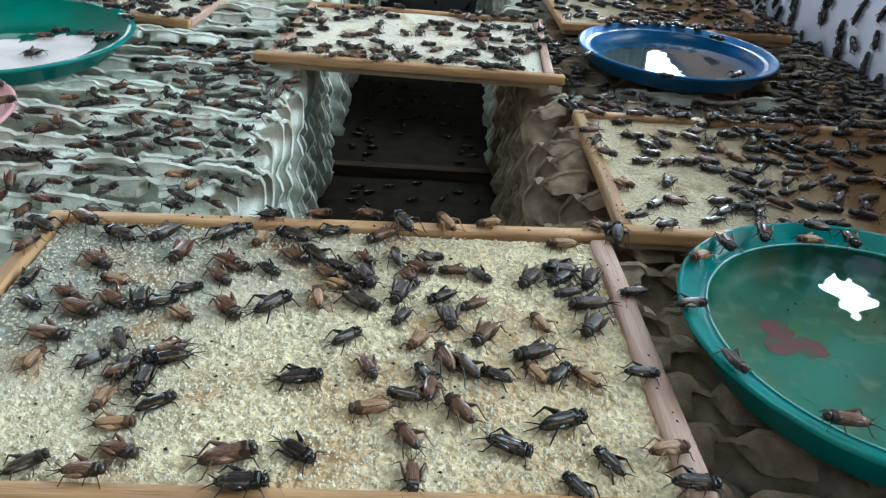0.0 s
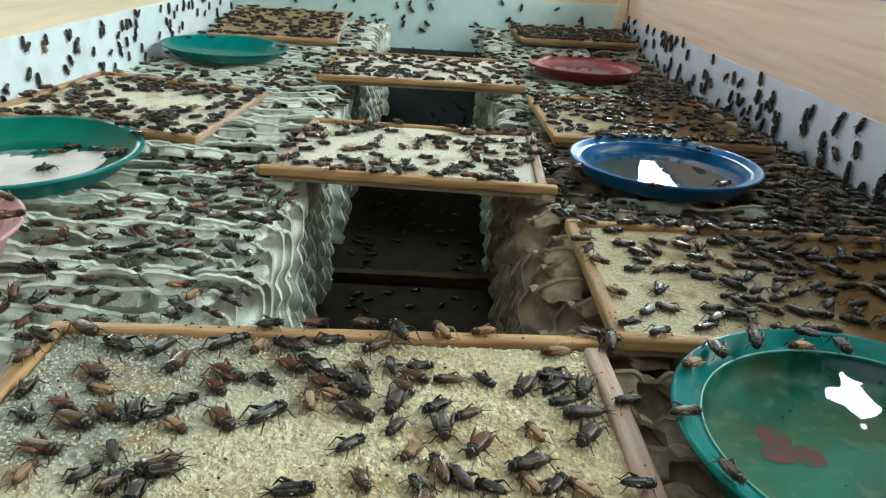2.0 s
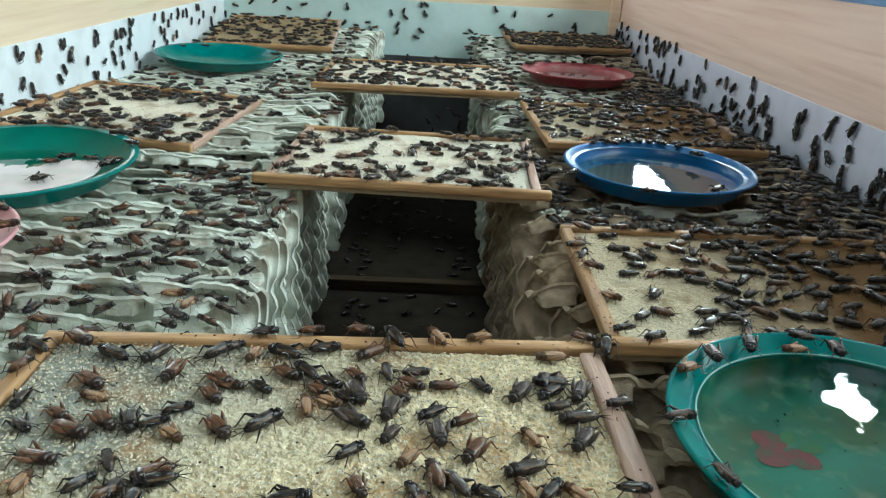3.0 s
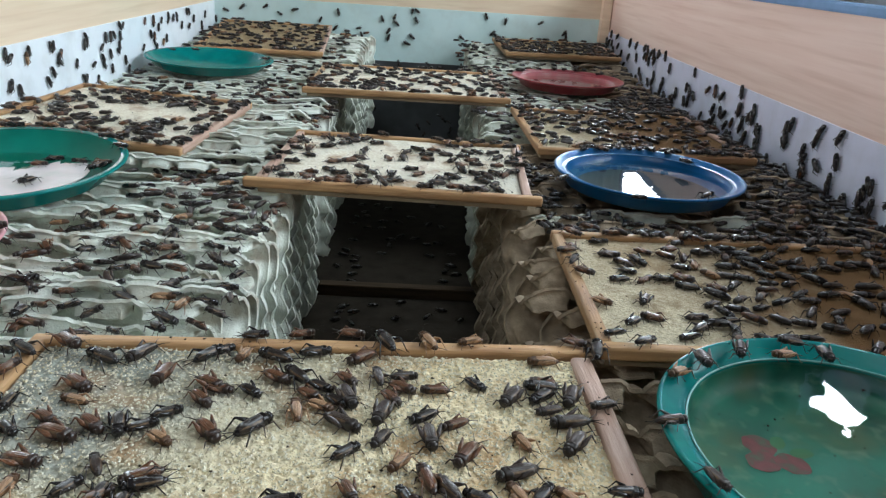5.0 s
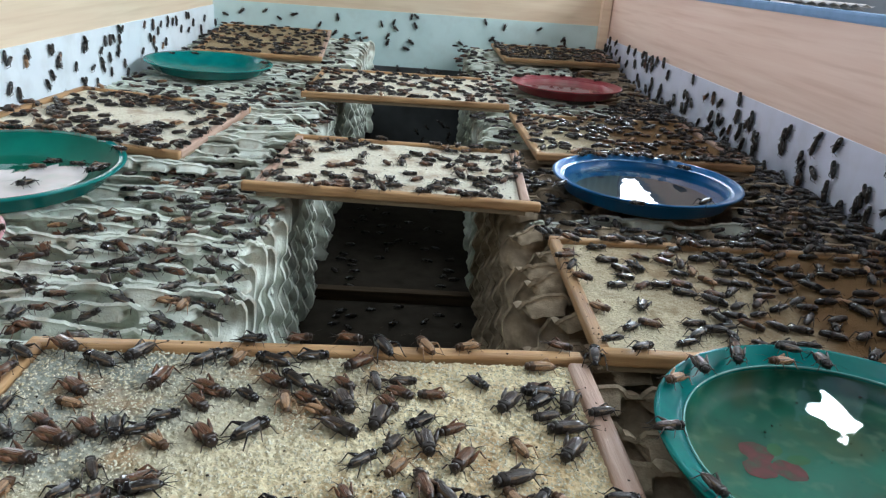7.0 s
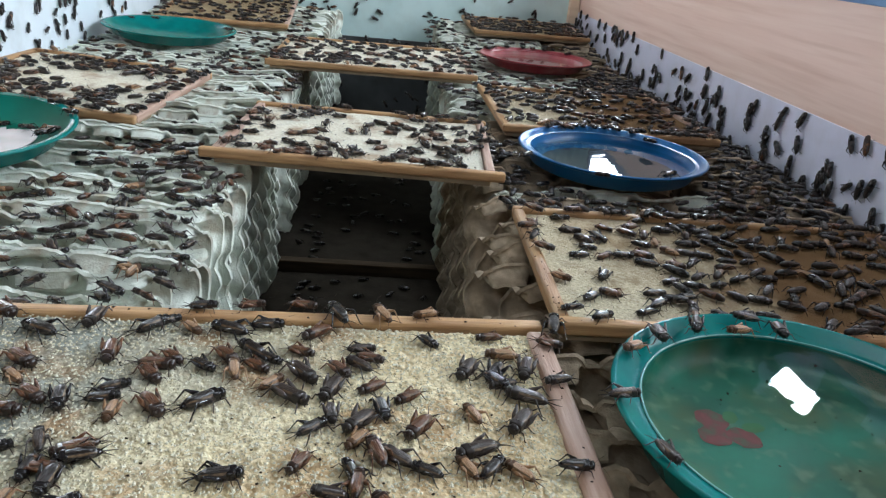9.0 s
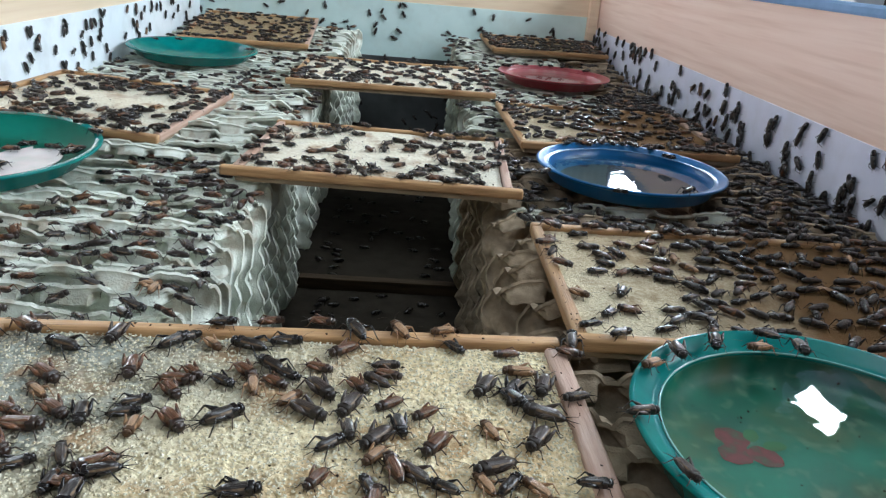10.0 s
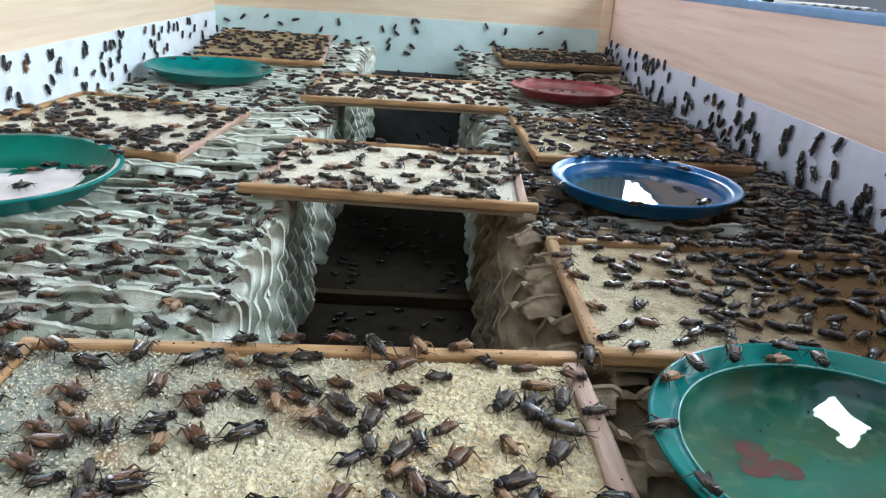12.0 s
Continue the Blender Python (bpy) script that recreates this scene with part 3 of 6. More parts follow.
def feeding_board(key, w, d, rail=0.013, overhang=0.0, top=0.026, label="", feed=FEED, heap=0.0016, level=0.0222, seed=1, res=60, stout=0.0, skew=0.0):
    """A thin board with four rails round it, w by d, its middle at x, y; on it a layer of feed."""
    root = tagged(new("feeding_board"), label or "pine-framed feeding board with feed spread on it", "feeding board", "feeding boards")
    root.matrix_basis = board_pose(key)
    bm = bmesh.new()
    bm_box(bm, -w / 2 + 0.005, w / 2 - 0.005, -d / 2 + 0.005, d / 2 - 0.005, 0.0085, 0.0147, bevel=0.001)
    part("base_panel", bm, BOARD, root)
    for sx, sy, length, turned in ((0, -1, w + 2 * overhang, 0), (0, 1, w + 2 * overhang * 0.3, 0), (-1, 0, d - 2 * rail, 90), (1, 0, d - 2 * rail, 90)):
        ob = new("rail", rail_mesh(length, stout if sx > 0 and stout else rail, top - 0.0148, WOOD_PINK if sx > 0 or (sx and key == "middle") else None))
        ob.parent = root
        ob.matrix_basis = pose(sx * (w / 2 - rail / 2), sy * (d / 2 - rail / 2), 0.0148, 0, 0, turned + (skew if sy > 0 else 0))
    # the feed: an uneven heap, thin at the edges
    iw, idp = w - 2 * rail - 0.002, d - 2 * rail - 0.002
    nx, ny = res, max(8, int(res * idp / iw))
    rng = random.Random(seed)
    ox, oy = rng.uniform(0, 50), rng.uniform(0, 50)
    verts, faces = [], []
    for j in range(ny + 1):
        for i in range(nx + 1):
            px, py = (i / nx - 0.5) * iw, (j / ny - 0.5) * idp
            hgt = heap * (noise.noise((px * 14 + ox, py * 14 + oy, 1)) + 0.6 * noise.noise((px * 45 + ox, py * 45 + oy, 7))) + (0.0016 if res > 200 else 0.001) * noise.noise((px * 230, py * 230, ox)) + (0.0007 * noise.noise((px * 520, py * 520, oy)) if res > 200 else 0)
            edge = min(px + iw / 2, iw / 2 - px, py + idp / 2, idp / 2 - py)
            zz = level + hgt - 0.0008 * math.exp(-max(0, edge) / 0.012)
            verts.append((px, py, max(0.0152, zz)))
    for j in range(ny):
        for i in range(nx):
            a = j * (nx + 1) + i
            faces.append((a, a + 1, a + nx + 2, a + nx + 1))
    layer = new("feed_layer", mesh_from("feed_layer", verts, faces, feed))
    layer.matrix_basis = board_pose(key)
    tagged(layer, "pale yellow coarsely ground feed strewn on a board" if feed in (FEED, FEED_PALE) else "tan trodden ground feed on a board", "feed", kind="stuff")
    return root


def feed_grains(x, y, w, d, turn, n, seed, level=0.0226, name="feed_grains", material=None, label="coarse pale yellow and white grains of feed", category="feed", lift=(0, 0, 0)):
    """Coarse grains and flakes that lie on the feed, one mesh."""
    rng = np.random.RandomState(seed)
    base = np.array([(1, 0, 0), (-1, 0, 0), (0, 1, 0), (0, -1, 0), (0, 0, 1), (0, 0, -1)], float)
    tri = np.array([(0, 2, 4), (2, 1, 4), (1, 3, 4), (3, 0, 4), (2, 0, 5), (1, 2, 5), (3, 1, 5), (0, 3, 5)])
    size = rng.uniform(0.0005, 0.0013, n)
    px, py = rng.uniform(-w / 2, w / 2, n), rng.uniform(-d / 2, d / 2, n)
    spin = rng.uniform(0, 6.283, n)
    verts = []
    for k in range(n):
        v = base * size[k] * rng.uniform(0.6, 1.5, (6, 3)) * (1, 0.8, 0.6)
        c, s = math.cos(spin[k]), math.sin(spin[k])
        h = 0.0022 * (noise.noise((px[k] * 14, py[k] * 14, 1)))
        verts.append(np.stack([c * v[:, 0] - s * v[:, 1] + px[k], s * v[:, 0] + c * v[:, 1] + py[k], v[:, 2] + level + 0.0003 * rng.rand()], -1))
    verts = np.concatenate(verts)
    faces = (tri[None] + 6 * np.arange(n)[:, None, None]).reshape(-1, 3)
    ob = new(name, mesh_from(name, verts, faces, material or GRAIN, smooth=False))
    ob.matrix_basis = pose(x, y, lift[0], lift[1], lift[2], turn)
    tagged(ob, label, category, kind="stuff")


BOARDS = {
    "front": (-0.001, -0.1225, 0.378, 0.244, 0.9, 0.0), "middle": (0.043, 0.493, 0.327, 0.262, -3.2, 0.0115), "far": (0.040, 1.165, 0.402, 0.345, 0.5, 0.004),
    "west": (-0.377, 0.657, 0.290, 0.330, -4.0, 0.0), "west_far": (-0.352, 1.66, 0.32, 0.40, 3.0, 0.0),
    "east": (0.3965, 0.1245, 0.392, 0.244, -0.8, 0.0), "east_mid": (0.407, 0.762, 0.335, 0.315, 1.0, 0.0), "east_far": (0.455, 1.735, 0.33, 0.24, 4.0, 0.0),
}
# lift and tilt of the boards that do not lie level
LEAN = {"west": (0.007, 0, 2.6), "west_far": (0.022, 4.5, 0), "east_far": (0.028, 3, 0)}
bx, by, bw, bd, bt, bo = BOARDS["front"]
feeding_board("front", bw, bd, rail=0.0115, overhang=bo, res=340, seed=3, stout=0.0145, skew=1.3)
feed_grains(bx, by, bw - 0.028, bd - 0.028, bt, 15000, 3)
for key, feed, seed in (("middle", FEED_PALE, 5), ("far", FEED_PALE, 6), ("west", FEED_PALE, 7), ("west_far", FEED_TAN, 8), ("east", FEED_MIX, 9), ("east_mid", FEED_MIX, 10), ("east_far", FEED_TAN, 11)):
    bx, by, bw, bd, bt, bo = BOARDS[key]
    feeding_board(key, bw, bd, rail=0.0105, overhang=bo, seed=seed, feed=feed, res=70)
for key, n in (("front", 170), ("middle", 90), ("east", 110), ("west", 60)):
    bx, by, bw, bd, bt, bo = BOARDS[key]
    feed_grains(bx, by, bw - 0.03, bd - 0.03, bt, n, 40 + n, 0.0228, "droppings", FRASS, "small dark cricket droppings strewn on the feed", "droppings", LEAN.get(key, (0, 0, 0)))
bx, by, bw, bd, bt, bo = BOARDS["front"]
feed_grains(bx, by + bd / 2 - 0.006, bw - 0.01, 0.006, bt, 16, 71, 0.0262, "droppings", FRASS, "small dark cricket droppings on a wooden rail", "droppings")
feed_grains(bx + bw / 2 - 0.006, by, 0.007, bd - 0.03, bt, 12, 72, 0.0262, "droppings", FRASS, "small dark cricket droppings on a wooden rail", "droppings")
bx, by, bw, bd, bt, bo = BOARDS["east"]
feed_grains(bx - bw / 2 + 0.005, by, 0.006, bd - 0.03, bt, 18, 73, 0.0262, "droppings", FRASS, "small dark cricket droppings on a wooden rail", "droppings")
feed_grains(bx, by - bd / 2 + 0.005, bw - 0.03, 0.006, bt, 18, 74, 0.0262, "droppings", FRASS, "small dark cricket droppings on a wooden rail", "droppings")
box_thing("batten", (-0.20, 0.30, 0.765, 0.785, ZF, ZF + 0.022), WOOD_SHADE, "wooden batten lying across the pen floor, darkened for shade", "batten", kind="", bevel=0.003)


box_thing("board_edge", (0.212, 0.50, -0.262, -0.236, 0.0, 0.016), LINER, "pale board edge resting on the egg trays", "board", kind="", bevel=0.002)


# ---- plates of water ----
def lathe(profile, n=72):
    verts, faces = [], []
    for r, z in profile:
        for k in range(n):
            a = 2 * math.pi * k / n
            verts.append((r * math.cos(a), r * math.sin(a), z))
    for i in range(len(profile) - 1):
        for k in range(n):
            faces.append((i * n + k, i * n + (k + 1) % n, (i + 1) * n + (k + 1) % n, (i + 1) * n + k))
    return verts, faces


def plate(x, y, r, outer, inner, label, base=0.0035, z=0.0085, tilt=(0, 0, 0), wet=True, deep=1.0, flower=False, fill=0.66, lip=None, cone=False, narrow=0.0, lined=4):
    h = 0.036 * deep
    prof = [(0.0005, base), (r * 0.60, base), (r * 0.74, base + 0.0007), (r * (0.81 + narrow), base + 0.004), (r * (0.845 + narrow), h * 0.74), (r * (0.852 + narrow), h * 0.80), (r * (0.862 + narrow), h * 0.79), (r * (0.90 + narrow * 0.7), h * 0.84), (r * 0.97, h * 0.98), (r * 0.99, h), (r, h - 0.0012),
            (r * 0.995, h - 0.003), (r * 0.965, h - 0.004), (r * (0.90 + narrow * 0.7), h * 0.84 - 0.003), (r * (0.83 + narrow), 0.0065), (r * 0.74, 0.0015), (r * 0.66, 0.0), (r * 0.62, 0.0), (r * 0.6, 0.0015), (0.0005, 0.0015)]
    if cone:
        prof[1:9] = [(r * 0.50, base), (r * 0.62, base + 0.003), (r * 0.76, h * 0.46), (r * 0.88, h * 0.78), (r * 0.930, h * 0.95), (r * 0.936, h * 0.965), (r * 0.944, h * 0.965), (r * 0.955, h * 0.97)]
    v, f = lathe(prof)
    me = mesh_from("plate", v, f, outer)
    me.materials.append(inner)
    for p in me.polygons:
        if p.index < 72 * (6 if cone else lined):
            p.material_index = 1
    root = tagged(new("plate", me), label, "plate", "water plates")
    root.matrix_basis = pose(x, y, z, *tilt)
    if flower:
        for k, (a, d, s, e, m) in enumerate(((118, 0.0118, 0.0094, 1.10, PRINT), (207, 0.0105, 0.0094, 1.12, PRINT), (318, 0.0095, 0.0090, 1.12, PRINT), (62, 0.0150, 0.0044, 1.5, LEAFPRINT), (12, 0.0175, 0.0046, 1.6, LEAFPRINT))):
            bm = bmesh.new()
            pts = [bm.verts.new((s * e * math.cos(t) * (1 + 0.05 * math.sin(5 * t + k)), s * math.sin(t) * (1 + 0.06 * math.sin(7 * t + 2 * k)), 0)) for t in (2 * math.pi * i / 24 for i in range(24))]
            bm.faces.new(pts)
            ob = part("printed_leaf" if m is LEAFPRINT else "printed_petal", bm, m, root, "faded printed flower petal" if m is PRINT else "faded printed leaf")
            ob.matrix_basis = pose(flower[0] + d * math.cos(radians(a)), flower[1] + d * math.sin(radians(a)), base + 0.0002 + 0.00006 * k, 0, 0, a)
    if lip:
        bm = bmesh.new()
        ring = []
        for k in range(96):
            a, q = 2 * math.pi * k / 96, 0.0008
            ring.append([bm.verts.new(((r * (0.846 + narrow) + q * math.cos(b)) * math.cos(a), (r * (0.846 + narrow) + q * math.cos(b)) * math.sin(a), h * 0.80 + q * math.sin(b))) for b in (0.4, 1.57, 2.8, 4.7)])
        for k in range(96):
            for b in range(4):
                bm.faces.new((ring[k][b], ring[(k + 1) % 96][b], ring[(k + 1) % 96][(b + 1) % 4], ring[k][(b + 1) % 4]))
        part("inner_lip", bm, lip, root, "inner lip with a painted highlight", smooth=True)
    if wet:
        level = h * fill
        rw = r * (0.69 if cone else 0.838 + narrow if fill > 0.6 else 0.825)
        bm = bmesh.new()
        bmesh.ops.create_circle(bm, cap_ends=True, segments=72, radius=rw - 0.0004)
        for w in bm.verts:
            w.co.z = level
        wt = new("water", mesh_of(bm, "water", WATER))
        wt.matrix_basis = pose(x, y, z, 0, 0, 0)
        wt.visible_shadow = False
        tagged(wt, "still drinking water standing in a plate", "water", kind="stuff")
    return root


plate(0.3215, -0.122, 0.119, TEAL, TEAL_IN, "teal plastic plate with a faded red flower print, full of water", flower=(-0.0455, 0.014), lip=LIP_TEAL, base=0.0125, fill=0.76)
plate(0.367, 0.471, 0.123, BLUE, BLUE_IN, "blue-rimmed plastic plate full of water", deep=0.80, z=0.006, lip=LIP_BLUE, narrow=0.02, fill=0.55, lined=2)
plate(-0.4085, 0.360, 0.138, TEAL, TEAL_DEEP, "teal plastic plate full of water with a pale window reflection on it", deep=0.80, fill=0.38, cone=True, tilt=(2.0, 0, 0))
plate(-0.405, 1.243, 0.139, TEAL, TEAL, "teal plastic plate set askew on the trays", z=0.010, tilt=(1.0, 1.5, 0), wet=False, deep=0.76, cone=True)
plate(0.410, 1.275, 0.130, RED, RED_IN, "red plastic plate with little water", deep=0.74, fill=0.5)
plate(-0.390, 0.092, 0.118, PINK, PINK, "pink plastic plate beside the teal one", wet=False)


feed_grains(0.323, -0.122, 0.125, 0.125, 20, 28, 91, 0.0365, "plate_debris", FRASS, "small dark specks afloat on the plate's water", "debris")


def window_glint():
    """A pale ragged sheet painting the window's reflection, in the west plate's front."""
    bm = bmesh.new()
    rng = random.Random(5)
    pts = [(0.094 * math.cos(a), 0.094 * math.sin(a)) for a in (radians(d) for d in range(-168, 38, 6))]
    n = 32
    for i in range(1, n):
        t = i / n
        pts.append((0.073 - 0.164 * t, 0.056 - 0.076 * t + rng.uniform(-0.005, 0.005) + (0.013 if i in (6, 7, 18, 19) else -0.016 if i in (10, 11, 12, 23, 24) else 0)))
    top = [bm.verts.new((x, y, 0.0130)) for x, y in pts]
    low = [bm.verts.new((x, y, 0.0119)) for x, y in pts]
    bm.faces.new(top)
    bm.faces.new(low[::-1])
    for i in range(len(pts)):
        j = (i + 1) % len(pts)
        bm.faces.new((top[i], low[i], low[j], top[j]))
    ob = new("paper", mesh_of(bm, "paper", GLINT))
    ob.matrix_basis = pose(-0.4085, 0.360, 0.0075)
    tagged(ob, "pinkish-white sheet standing in for a window reflection on plate water", "paper")


window_glint()


# ---- crickets ----
def ellipsoid(bm, c, r, nu=12, nv=8, ridge=0.0, squash=None):
    vs = bmesh.ops.create_uvsphere(bm, u_segments=nu, v_segments=nv, radius=1, matrix=Matrix.Rotation(math.pi / 2, 4, "Y"))["verts"]
    for v in vs:
        x, y, z = v.co
        if ridge:
            k = 1 + ridge * math.sin(x * 14)
            y, z = y * k, z * k
        if squash:
            z = z * squash if z < 0 else z
        v.co = (c[0] + x * r[0], c[1] + y * r[1], c[2] + z * r[2])


def cricket_parts(tone, spread, spear):
    """The meshes of one cricket, head towards +x, feet at z = 0, about 25 mm long. Each is (name, mesh)."""
    dark, wing = CHITIN[tone]
    out = []
    bm = bmesh.new()
    ellipsoid(bm, (-0.0052, 0, 0.0036), (0.0092, 0.0033, 0.0030), 12, 14, 0.06)
    for s in (-1, 1):
        tube(bm, [(-0.0132, s * 0.001, 0.0040), (-0.0165, s * 0.0028, 0.0044), (-0.0205, s * 0.0052, 0.0040)], [0.0004, 0.00026, 0.00009], 4)
    if spear:
        tube(bm, [(-0.0115, 0, 0.0040), (-0.0170, 0, 0.0036), (-0.0225, 0, 0.0034)], [0.0004, 0.0003, 0.00022], 5)
    out.append(("abdomen", mesh_of(bm, "abdomen", dark, True)))
    bm = bmesh.new()
    # folded wings: a flat back, steep sides, and a pale vein along the fold between them
    half = ((0.0, 1.06), (0.38, 1.03), (0.70, 0.94), (0.92, 0.77), (1.04, 0.48), (1.02, 0.18), (0.80, 0.02))
    section = [(-c, q) for c, q in half[:0:-1]] + list(half)
    nx = 11
    grid = []
    for i in range(nx + 1):
        t = i / nx
        x = 0.0044 - 0.0172 * t
        wdt = 0.0036 * (0.92 + 0.14 * math.sin(math.pi * min(1, t * 1.25))) * math.sqrt(max(0.03, 1 - max(0, (t - 0.60) / 0.42) ** 2))
        hgt = 0.0052 * (1 - 0.20 * t) * math.sqrt(max(0.10, 1 - max(0, (t - 0.66) / 0.37) ** 2))
        low = 0.0019 + 0.0010 * t
        grid.append([bm.verts.new((x, c * wdt, low + q * hgt + 0.00012 * math.sin(9 * c + 5 * t))) for c, q in section])
    na = len(section)
    for a, b in zip(grid, grid[1:]):
        for k in range(na):
            f = bm.faces.new((a[k], a[(k + 1) % na], b[(k + 1) % na], b[k]))
            f.material_index = 1 if k in (3, 8) else 0
    bm.faces.new(grid[0][::-1])
    bm.faces.new(grid[-1])
    me = mesh_of(bm, "wing_case", wing, True)
    me.materials.append(WING_EDGE)
    me.set_sharp_from_angle(angle=radians(75))
    out.append(("wing_case", me))
    bm = bmesh.new()
    bm_box(bm, 0.0026, 0.0078, -0.0035, 0.0035, 0.0014, 0.0070, bevel=0.0017, seg=3)
    out.append(("pronotum", mesh_of(bm, "pronotum", dark, True)))
    bm = bmesh.new()
    ellipsoid(bm, (0.0090, 0, 0.0041), (0.0026, 0.0032, 0.0031), 12, 8)
    for s in (-1, 1):
        ellipsoid(bm, (0.0100, s * 0.0024, 0.0053), (0.0008, 0.0008, 0.0009), 6, 5)
        tube(bm, [(0.0106, s * 0.0010, 0.0020), (0.0114, s * 0.0014, 0.0008)], [0.0004, 0.0002], 4)
    out.append(("head", mesh_of(bm, "head", dark, True)))
    for s in (-1, 1):
        bm = bmesh.new()
        tube(bm, [(0.0108, s * 0.0008, 0.0055), (0.0145, s * 0.0032, 0.0072), (0.0180, s * 0.0065, 0.0066), (0.0205, s * 0.0105, 0.0050)], [0.00013, 0.00009, 0.00007, 0.00005], 3)
        out.append(("antenna", mesh_of(bm, "antenna", dark, True)))
        bm = bmesh.new()
        hip, knee, foot = (0.0012, s * 0.0032, 0.0030), (-0.0080, s * (0.0052 + spread * 1.3), 0.0078), (-0.0134, s * (0.0066 + spread * 2.0), 0.0004)
        mid = tuple(a * 0.6 + b * 0.4 for a, b in zip(hip, knee))
        tube(bm, [hip, mid, tuple(a * 0.15 + b * 0.85 for a, b in zip(hip, knee)), knee], [0.0011, 0.0017, 0.0008, 0.0006], 6)
        tube(bm, [knee, tuple((a + b) / 2 for a, b in zip(knee, foot)), foot, (foot[0] - 0.0022, foot[1] + s * 0.0006, 0.0003)], [0.00055, 0.00045, 0.00034, 0.0002], 4)
        out.append(("hind_leg", mesh_of(bm, "hind_leg", wing if tone != "black" else dark, True)))
        for hx, kx, fx in ((0.0030, 0.0018, 0.0002), (0.0064, 0.0086, 0.0100)):
            bm = bmesh.new()
            tube(bm, [(hx, s * 0.0026, 0.0022), (kx, s * 0.0052, 0.0038), (fx, s * (0.0068 + spread), 0.0003), (fx + (fx - kx) * 0.4, s * (0.0082 + spread), 0.0002)], [0.00058, 0.00046, 0.00034, 0.0002], 4)
            out.append(("leg", mesh_of(bm, "leg", LEG, True)))
    return out


WORDS = {"black": "black field cricket with dark folded wings", "brown": "dark cricket with reddish-brown folded wings", "tan": "cricket with pale tan folded wings", "grey": "dark cricket with glossy grey wings"}
KIND = {}
for tone in CHITIN:
    KIND[tone] = [cricket_parts(tone, 0.0, False), cricket_parts(tone, 0.0014, True), cricket_parts(tone, 0.0006, False)]
ONE = [0]


def cricket_at(m, tone, size=1.0, seat="on the feed"):
    """A cricket with its parts, at the pose m (x ahead, z off the surface)."""
    ONE[0] += 1
    root = tagged(new("cricket"), WORDS[tone] + " " + seat, "cricket", "live crickets")
    root.matrix_basis = m @ Matrix.Diagonal((size * 0.90, size * 0.97, size * 0.96, 1))
    head = None
    for name, me in KIND[tone][ONE[0] * 7 % 3]:
        ob = new(name, me)
        ob.parent = head if name == "antenna" else root
        head = ob if name == "head" else head
    return root


def cricket(x, y, z, turn, tone, size, seat="on the feed"):
    rock = random.Random(ONE[0])
    return cricket_at(pose(x, y, z, rock.uniform(-9, 9), rock.uniform(-7, 5), turn), tone, size, seat)


def on_wall(p, normal, turn):
    """The pose of a cricket that clings to a wall: turn 0 is head up."""
    n, up = Vector(normal), Vector((0, 0, 1))
    side = n.cross(up)
    f = math.cos(radians(turn)) * up + math.sin(radians(turn)) * side
    m = Matrix((f, n.cross(f), n)).transposed().to_4x4()
    m.translation = p
    return m


def scatter(rng, n, inside, gap, taken):
    """n places drawn by inside(), no two nearer than gap."""
    out, tries = [], 0
    while len(out) < n and tries < n * 60:
        tries += 1
        p = inside()
        if p and all((p[0] - q[0]) ** 2 + (p[1] - q[1]) ** 2 > gap * gap for q in taken):
            taken.append(p)
            out.append(p)
    return out


def tone_of(rng, dark=0.5):
    r = rng.random()
    return "black" if r < dark else "brown" if r < dark + (1 - dark) * 0.52 else "grey" if r < dark + (1 - dark) * 0.92 else "tan"


# low crickets for the crowds farther off, joined into one mesh a surface
def crowd_source():
    """A low cricket: one tapered body, dark in front and winged behind, hind legs, forelegs and tail bristles."""
    bm = bmesh.new()
    rings = []
    for x, w, h, zc in ((-0.0135, 0.0006, 0.0006, 0.0038), (-0.0115, 0.0024, 0.0020, 0.0040), (-0.0070, 0.0034, 0.0030, 0.0041), (-0.0010, 0.0036, 0.0034, 0.0042),
                        (0.0030, 0.0035, 0.0034, 0.0043), (0.0036, 0.0033, 0.0033, 0.0043), (0.0070, 0.0034, 0.0033, 0.0042), (0.0080, 0.0029, 0.0029, 0.0041), (0.0105, 0.0027, 0.0027, 0.0040), (0.0122, 0.0012, 0.0013, 0.0036)):
        rings.append([bm.verts.new((x, w * math.cos(a), zc + h * math.sin(a))) for a in (2 * math.pi * k / 8 for k in range(8))])
    for a, b in zip(rings, rings[1:]):
        for k in range(8):
            bm.faces.new((a[k], a[(k + 1) % 8], b[(k + 1) % 8], b[k]))
    body = 8 * 4
    bm.faces.new(rings[0][::-1])
    bm.faces.new(rings[-1])
    for s in (-1, 1):
        tube(bm, [(0.000, s * 0.0028, 0.004), (-0.0082, s * 0.0052, 0.0070), (-0.0140, s * 0.0064, 0.0004)], [0.0013, 0.0006, 0.0003], 3)
        tube(bm, [(0.004, s * 0.0024, 0.0026), (0.0055, s * 0.0052, 0.0042), (0.0065, s * 0.0080, 0.0003)], [0.0005, 0.0004, 0.0002], 3)
        tube(bm, [(-0.012, s * 0.001, 0.004), (-0.017, s * 0.0035, 0.004)], [0.0003, 0.0001], 3)
    bm.verts.index_update()
    v = np.array([x.co[:] for x in bm.verts])
    f = [[x.index for x in fc.verts] for fc in bm.faces]
    bm.free()
    return v, f, body


CV, CF, CBODY = crowd_source()
CV[:, 1] *= 1.14
CV[:, 2] *= 1.12
CV *= 1.0


